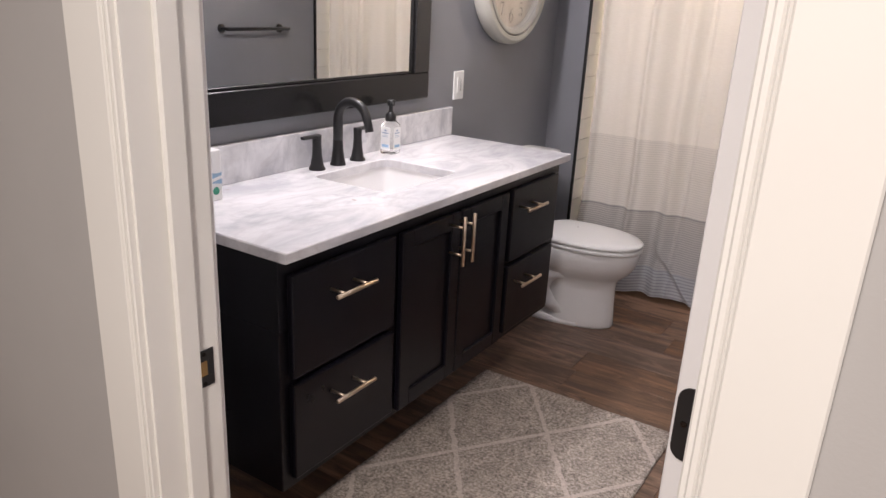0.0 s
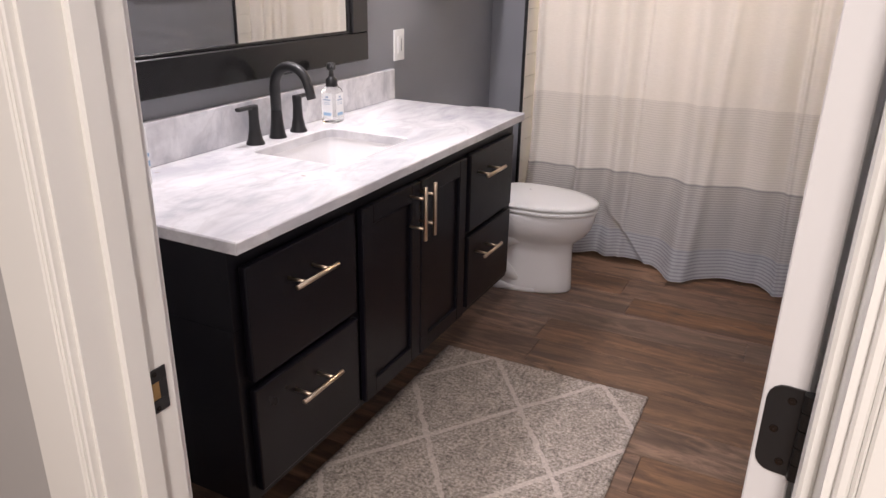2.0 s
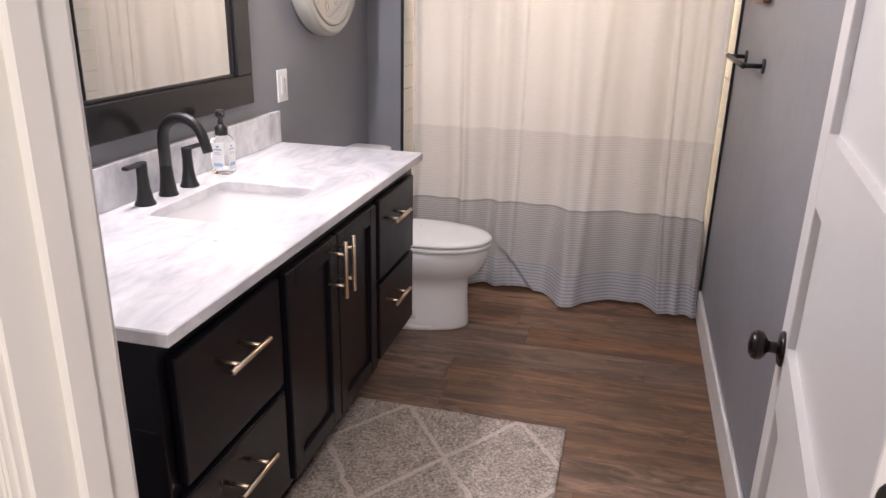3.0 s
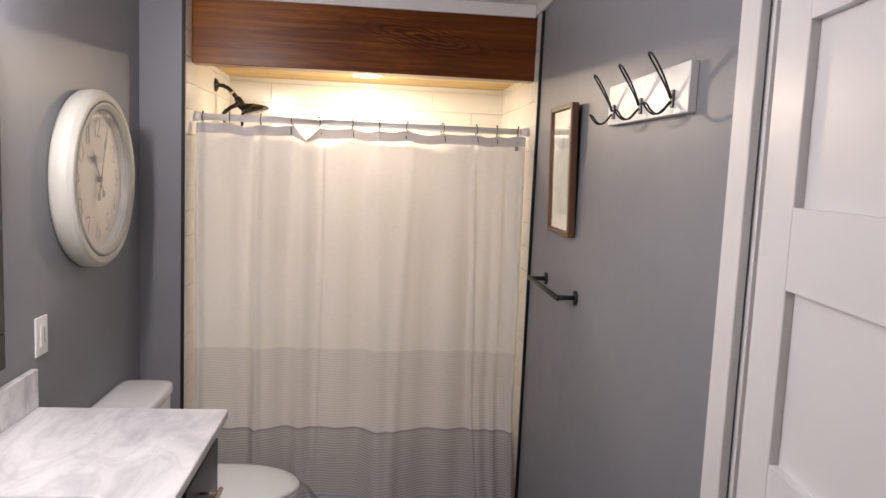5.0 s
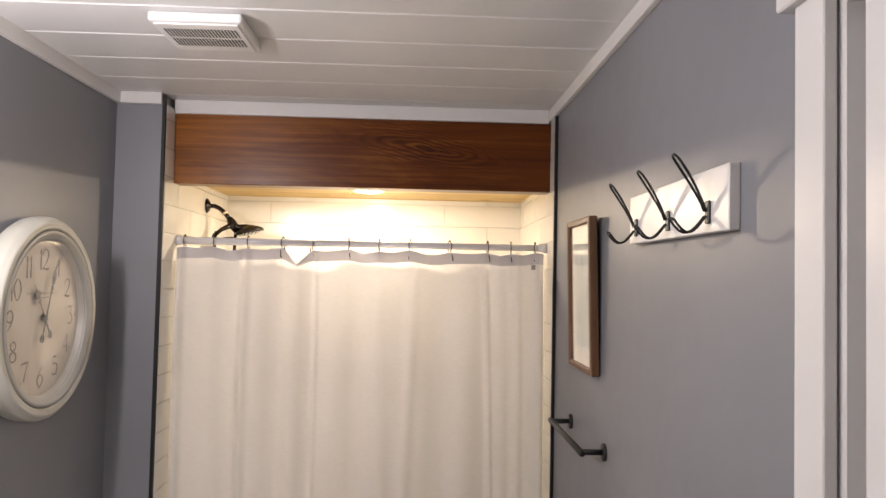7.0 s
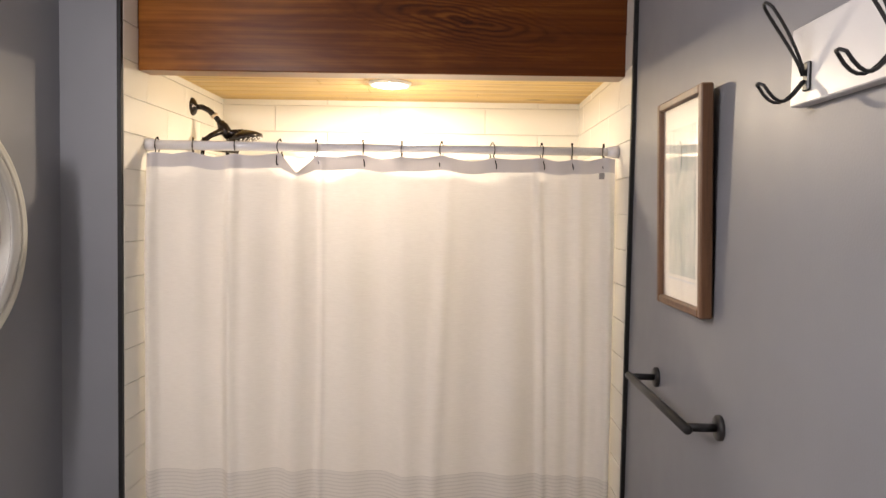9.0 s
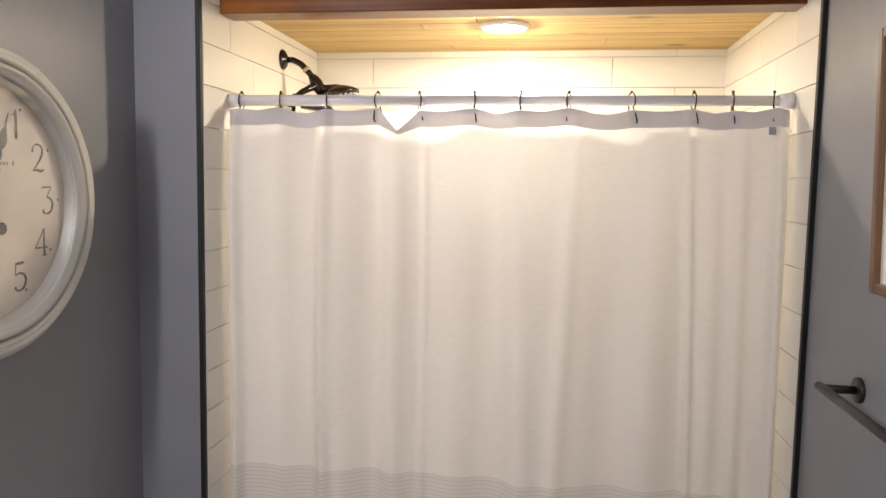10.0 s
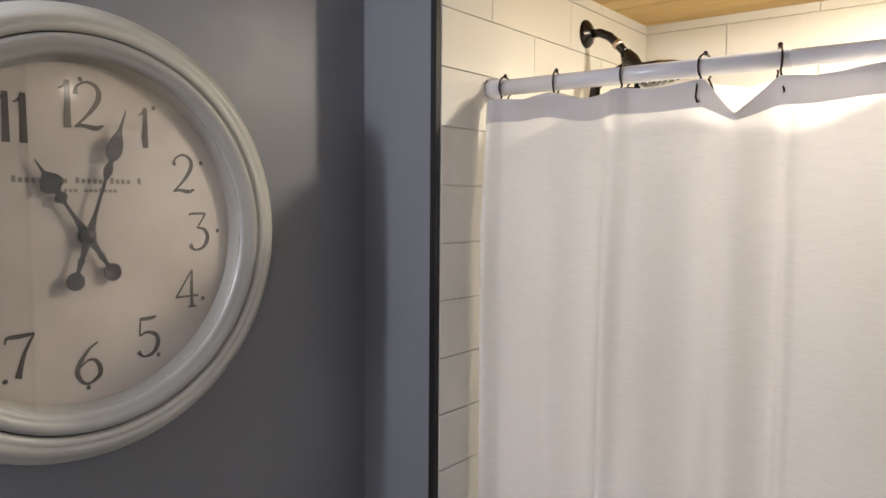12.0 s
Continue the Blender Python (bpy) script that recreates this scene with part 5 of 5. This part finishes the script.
part("lid", rings(bmesh.new(), [egg(-0.81, -0.315, 0.180, 0.4235), egg(-0.815, -0.309, 0.186, 0.428), egg(-0.815, -0.309, 0.186, 0.437), egg(-0.81, -0.316, 0.180, 0.444), egg(-0.78, -0.36, 0.150, 0.4505), egg(-0.72, -0.45, 0.09, 0.4535)]), PLASTIC, toilet, "white closed lid", True)
bm = bmesh.new()
tw = [(0.185, 0.088, 0.392), (0.190, 0.092, 0.42), (0.205, 0.098, 0.60), (0.210, 0.100, 0.740), (0.207, 0.098, 0.744)]
tx = -0.942


def slab_loop(hw, hd, z, p=7, n=48):
    return [(tx + hd * c, QY + hw * s, z) for c, s in outline(1, 1, p, [2 * math.pi * k / n for k in range(n)])]


rings(bm, [slab_loop(*v) for v in tw])
auto_smooth(part("tank", bm, CERAMIC, toilet, "", True), 60)
auto_smooth(part("tank_lid", rings(bmesh.new(), [slab_loop(0.214, 0.104, 0.745), slab_loop(0.219, 0.107, 0.750), slab_loop(0.219, 0.107, 0.773), slab_loop(0.214, 0.102, 0.784), slab_loop(0.19, 0.085, 0.788)]), CERAMIC, toilet, "", True), 60)
part("flush_lever", tube(bmesh.new(), [(-0.842, QY - 0.15, 0.70), (-0.828, QY - 0.15, 0.70), (-0.826, QY - 0.11, 0.695), (-0.826, QY - 0.08, 0.69)], [0.010, 0.007, 0.006, 0.008], 12), PLASTIC, toilet, "", True)

# ---- right wall: coat hooks, picture, towel bar ----
rack = thing("coat_rack", (XR, 2.715, 1.842), "white board with three black wire coat hooks", "coat rack")
part("board", boxed(XR - 0.021, XR, 2.430, 3.000, 1.842, 1.958, bevel=0.002), TRIM, rack)
for hy in (2.512, 2.722, 2.942):
    x0 = XR - 0.021
    hk = part("hook_bracket", boxed(x0 - 0.006, x0, hy - 0.0085, hy + 0.0085, 1.858, 1.900, bevel=0.002), MATTE_BLACK, rack, "black metal bracket")
    up = []
    for k in range(9):
        t = k / 8
        up.append((x0 - 0.008 - 0.052 * t ** 1.15, 0.003 + 0.0085 * math.sin(math.pi * 0.62 * t ** 1.3), 1.880 + 0.093 * t ** 0.92))
    tipx, tipz = up[-1][0] - 0.003, up[-1][2] + 0.006
    pts = [(x, hy - dy, z) for x, dy, z in up] + [(tipx - 0.001, hy - 0.0085, tipz - 0.001), (tipx - 0.004, hy - 0.0035, tipz + 0.003), (tipx - 0.004, hy + 0.0035, tipz + 0.003), (tipx - 0.001, hy + 0.0085, tipz - 0.001)] + [(x, hy + dy, z) for x, dy, z in up[::-1]]
    part("upper_hook", tube(bmesh.new(), pts, 0.0025, 8), MATTE_BLACK, hk, "", True)
    dn = []
    for k in range(9):
        t = k / 8
        dn.append((x0 - 0.008 - 0.060 * t, 0.003 + 0.0065 * math.sin(math.pi * 0.62 * t ** 1.5), 1.872 - 0.034 * math.sin(math.pi * min(1, t * 0.82)) + 0.010 * t * t))
    pts = [(x, hy - dy, z) for x, dy, z in dn] + [(dn[-1][0] - 0.005, hy - 0.004, dn[-1][2] + 0.003), (dn[-1][0] - 0.005, hy + 0.004, dn[-1][2] + 0.003)] + [(x, hy + dy, z) for x, dy, z in dn[::-1]]
    part("lower_hook", tube(bmesh.new(), pts, 0.0025, 8), MATTE_BLACK, hk, "", True)

pic = thing("framed_picture", (XR - 0.004, 3.50, 1.468), "faded watercolour under glass in a brown wood frame", "picture")
pic.rotation_euler = (0, radians(-1.6), 0)
PW, PH, FW = 0.158, 0.475, 0.019       # half width, height, frame width; local x points to the wall
for nm, b4 in (("frame_side", (-PW, -PW + FW, 0, PH)), ("frame_side", (PW - FW, PW, 0, PH)), ("frame_bottom", (-PW + FW, PW - FW, 0, FW)), ("frame_top", (-PW + FW, PW - FW, PH - FW, PH))):
    part(nm, boxed(-0.026, 0, *b4, bevel=0.003), FRAME_WOOD, pic, local=True)
part("backing", boxed(-0.010, -0.002, -PW + FW - 0.003, PW - FW + 0.003, FW - 0.003, PH - FW + 0.003), DARK, pic, local=True)
part("mat_board", boxed(-0.0125, -0.0105, -PW + FW - 0.002, PW - FW + 0.002, FW - 0.002, PH - FW + 0.002), MAT_BOARD, pic, "cream mat board", local=True)
part("painting", boxed(-0.0135, -0.0127, -0.092, 0.092, 0.075, PH - 0.07), ART, pic, "pale green-grey watercolour", local=True)
part("signature_line", boxed(-0.0135, -0.0127, -0.092, 0.092, 0.064, 0.066), GREY_INK, pic, local=True)
gl = part("glass", boxed(-0.0175, -0.0160, -PW + FW - 0.002, PW - FW + 0.002, FW - 0.002, PH - FW + 0.002), GLASS, pic, "picture glass", local=True)
gl.visible_shadow = False

rail = thing("towel_bar", (XR, 3.512, 1.262), "matte black towel bar on two posts", "towel bar")
for ty in (3.289, 3.734):
    part("rosette", lathe(bmesh.new(), [(0.0255, 0.0), (0.0255, 0.007), (0.023, 0.009), (0.0004, 0.009)], pose(XR, ty, 1.262, 0, -90, 0), 28), MATTE_BLACK, rail, "", True)
    part("post", tube(bmesh.new(), [(XR - 0.008, ty, 1.262), (XR - 0.072, ty, 1.262)], 0.0085, 16), MATTE_BLACK, rail, "", True)
part("bar", tube(bmesh.new(), [(XR - 0.070, 3.268, 1.262), (XR - 0.070, 3.270, 1.262), (XR - 0.070, 3.752, 1.262), (XR - 0.070, 3.754, 1.262)], [0.007, 0.0095, 0.0095, 0.007], 18), MATTE_BLACK, rail, "", True)

# ---- ceiling fan grille ----
fan = thing("exhaust_fan", (-0.487, 3.26, 2.404), "white square exhaust fan grille on the plank ceiling", "exhaust fan")
FX, FY, FHW = -0.487, 3.260, 0.124
part("cover", boxed(FX - FHW, FX + FHW, FY - FHW, FY + FHW, 2.412, 2.4385, bevel=0.008, segs=2), PLASTIC, fan)
part("centre_plate", boxed(FX - FHW + 0.012, FX + FHW - 0.012, FY - FHW + 0.012, FY + FHW - 0.012, 2.407, 2.4135, bevel=0.003), PLASTIC, fan)
slot = None
for row in (-0.045, 0.033):
    for k in range(22):
        x = FX - 0.0945 + 0.0090 * k
        if slot is None:
            slot = part("slot", boxed(-0.0019, 0.0019, -0.032, 0.032, -0.0008, 0.001), SLOT, fan, local=True)
            slot.location = (x - FX, row, 2.4065 - 2.404)
        else:
            o = slot.copy()
            scene.collection.objects.link(o)
            o.location = (x - FX, row, 2.4065 - 2.404)

# ---- rug ----
RX0, RX1, RY0, RY1 = -0.672, 0.128, 1.625, 2.838
bm = bmesh.new()
nx, ny = 90, 130
vs = []
for j in range(ny + 1):
    row = []
    for i in range(nx + 1):
        x, yv = RX0 + (RX1 - RX0) * i / nx, RY0 + (RY1 - RY0) * j / ny
        edge = min(i, nx - i, j, ny - j)
        wob = 0.003 * noise.noise((x * 9, yv * 9, 0.3)) if edge == 0 else 0
        z = 0.0105 + 0.0022 * noise.noise((x * 120, yv * 120, 1.7)) + 0.0012 * noise.noise((x * 8, yv * 8, 4.0)) - (0.005 if edge == 0 else 0)
        row.append(bm.verts.new((x + 0.25 + wob, yv - 2.545 + wob, z)))
    vs.append(row)
for a, c in zip(vs, vs[1:]):
    for i in range(nx):
        bm.faces.new((a[i], a[i + 1], c[i + 1], c[i]))
edge_loop = vs[0] + [r[-1] for r in vs[1:]] + vs[-1][-2::-1] + [r[0] for r in vs[-2:0:-1]]
low = [bm.verts.new((v.co.x, v.co.y, 0.0)) for v in edge_loop]
for k in range(len(edge_loop)):
    q = (k + 1) % len(edge_loop)
    bm.faces.new((edge_loop[k], low[k], low[q], edge_loop[q]))
bm.faces.new(low)
me = bpy.data.meshes.new("rug")
finish(bm, True)
bm.to_mesh(me)
bm.free()
me.materials.append(RUG)
rug = tagged(new("rug", me), "grey heathered rug with a pale diamond trellis", "rug")
rug.location = (-0.25, 2.545, 0.0005)

# ---- floor planks ----
floor = bpy.data.objects["floor"]


def pieces(name, parent, mesh, places):
    for at in places:
        o = new(name, mesh)
        o.parent = parent
        o.location = Vector(at) - root_of(parent).location


def piece_mesh(name, bm, material):
    finish(bm, False)
    me = bpy.data.meshes.new(name)
    bm.to_mesh(me)
    bm.free()
    me.materials.append(material)
    return me


PLW, PLL = 0.196, 1.22
rng = random.Random(4)
meshes = {}
row, yy = 0, -1.62
while yy < YT + 0.12:
    x = -1.95 - rng.uniform(0.0, 1.0)
    y1 = yy + PLW
    lo, hi = (-1.9, 2.1) if yy < YS - 0.1 else (XL, XR)
    while x < hi:
        a, c = max(x, lo), min(x + PLL, hi)
        if c - a > 0.02:
            key = round(c - a, 3)
            if key not in meshes:
                h = (c - a) / 2
                meshes[key] = piece_mesh("plank", boxed(-h + 0.0006, h - 0.0006, 0.0006, PLW - 0.0006, -0.006, 0.0, bevel=0.0012), PLANK)
            pieces("plank", floor, meshes[key], [((a + c) / 2, yy, 0.0)])
        x += PLL
    yy = y1
    row += 1

# ---- wall tiles of the alcove ----
CH, TL = 0.1105, 0.33
TOPZ = 2.147
left = structure("tile_wall_west", boxed(XA - 0.011, XA - 0.004, YT + 0.012, YB, 0, 2.18), GROUT, "white subway tile on the alcove side")
right = structure("tile_wall_east", boxed(XR - 0.004, XR - 0.0005, YT + 0.012, YB, 0, 2.18), GROUT, "white subway tile on the alcove side")
back = bpy.data.objects["wall_north"]
G = 0.0010
tile_cache = {}


def tile_mesh(length, high, axis):
    key = (round(length, 3), round(high, 3), axis)
    if key not in tile_cache:
        h = length / 2 - G
        b6 = (-h, h, 0.0, 0.007, G, high - G) if axis == "x" else (0.0, 0.007, -h, h, G, high - G)
        tile_cache[key] = piece_mesh("tile", boxed(*b6, bevel=0.0012), TILE)
    return tile_cache[key]


zt = 1.7915
starts = [zt + CH * k for k in range(-16, 6)]
for k, z0 in enumerate(starts):
    z1 = min(z0 + CH, 2.40)
    z0 = max(z0, 0.0)
    if z1 - z0 < 0.02:
        continue
    shift = 0.0 if k % 2 else TL / 2
    for side in (left, right):
        yv = YT + 0.012 - shift
        lim = YB if z0 < TOPZ - 0.01 else 4.157
        while yv < lim:
            a, c = max(yv, YT + 0.012), min(yv + TL, lim)
            if c - a > 0.015:
                xx = XA - 0.0055 if side is left else XR - 0.0088
                pieces("tile", side, tile_mesh(c - a, z1 - z0, "y"), [(xx, (a + c) / 2, z0)])
            yv += TL
    if z0 < TOPZ:
        x = XA - shift * 1.36
        while x < XR:
            a, c = max(x, XA), min(x + 0.449, XR)
            if c - a > 0.015:
                pieces("tile", back, tile_mesh(c - a, z1 - z0, "x"), [((a + c) / 2, YB - 0.0065, z0)])
            x += 0.449
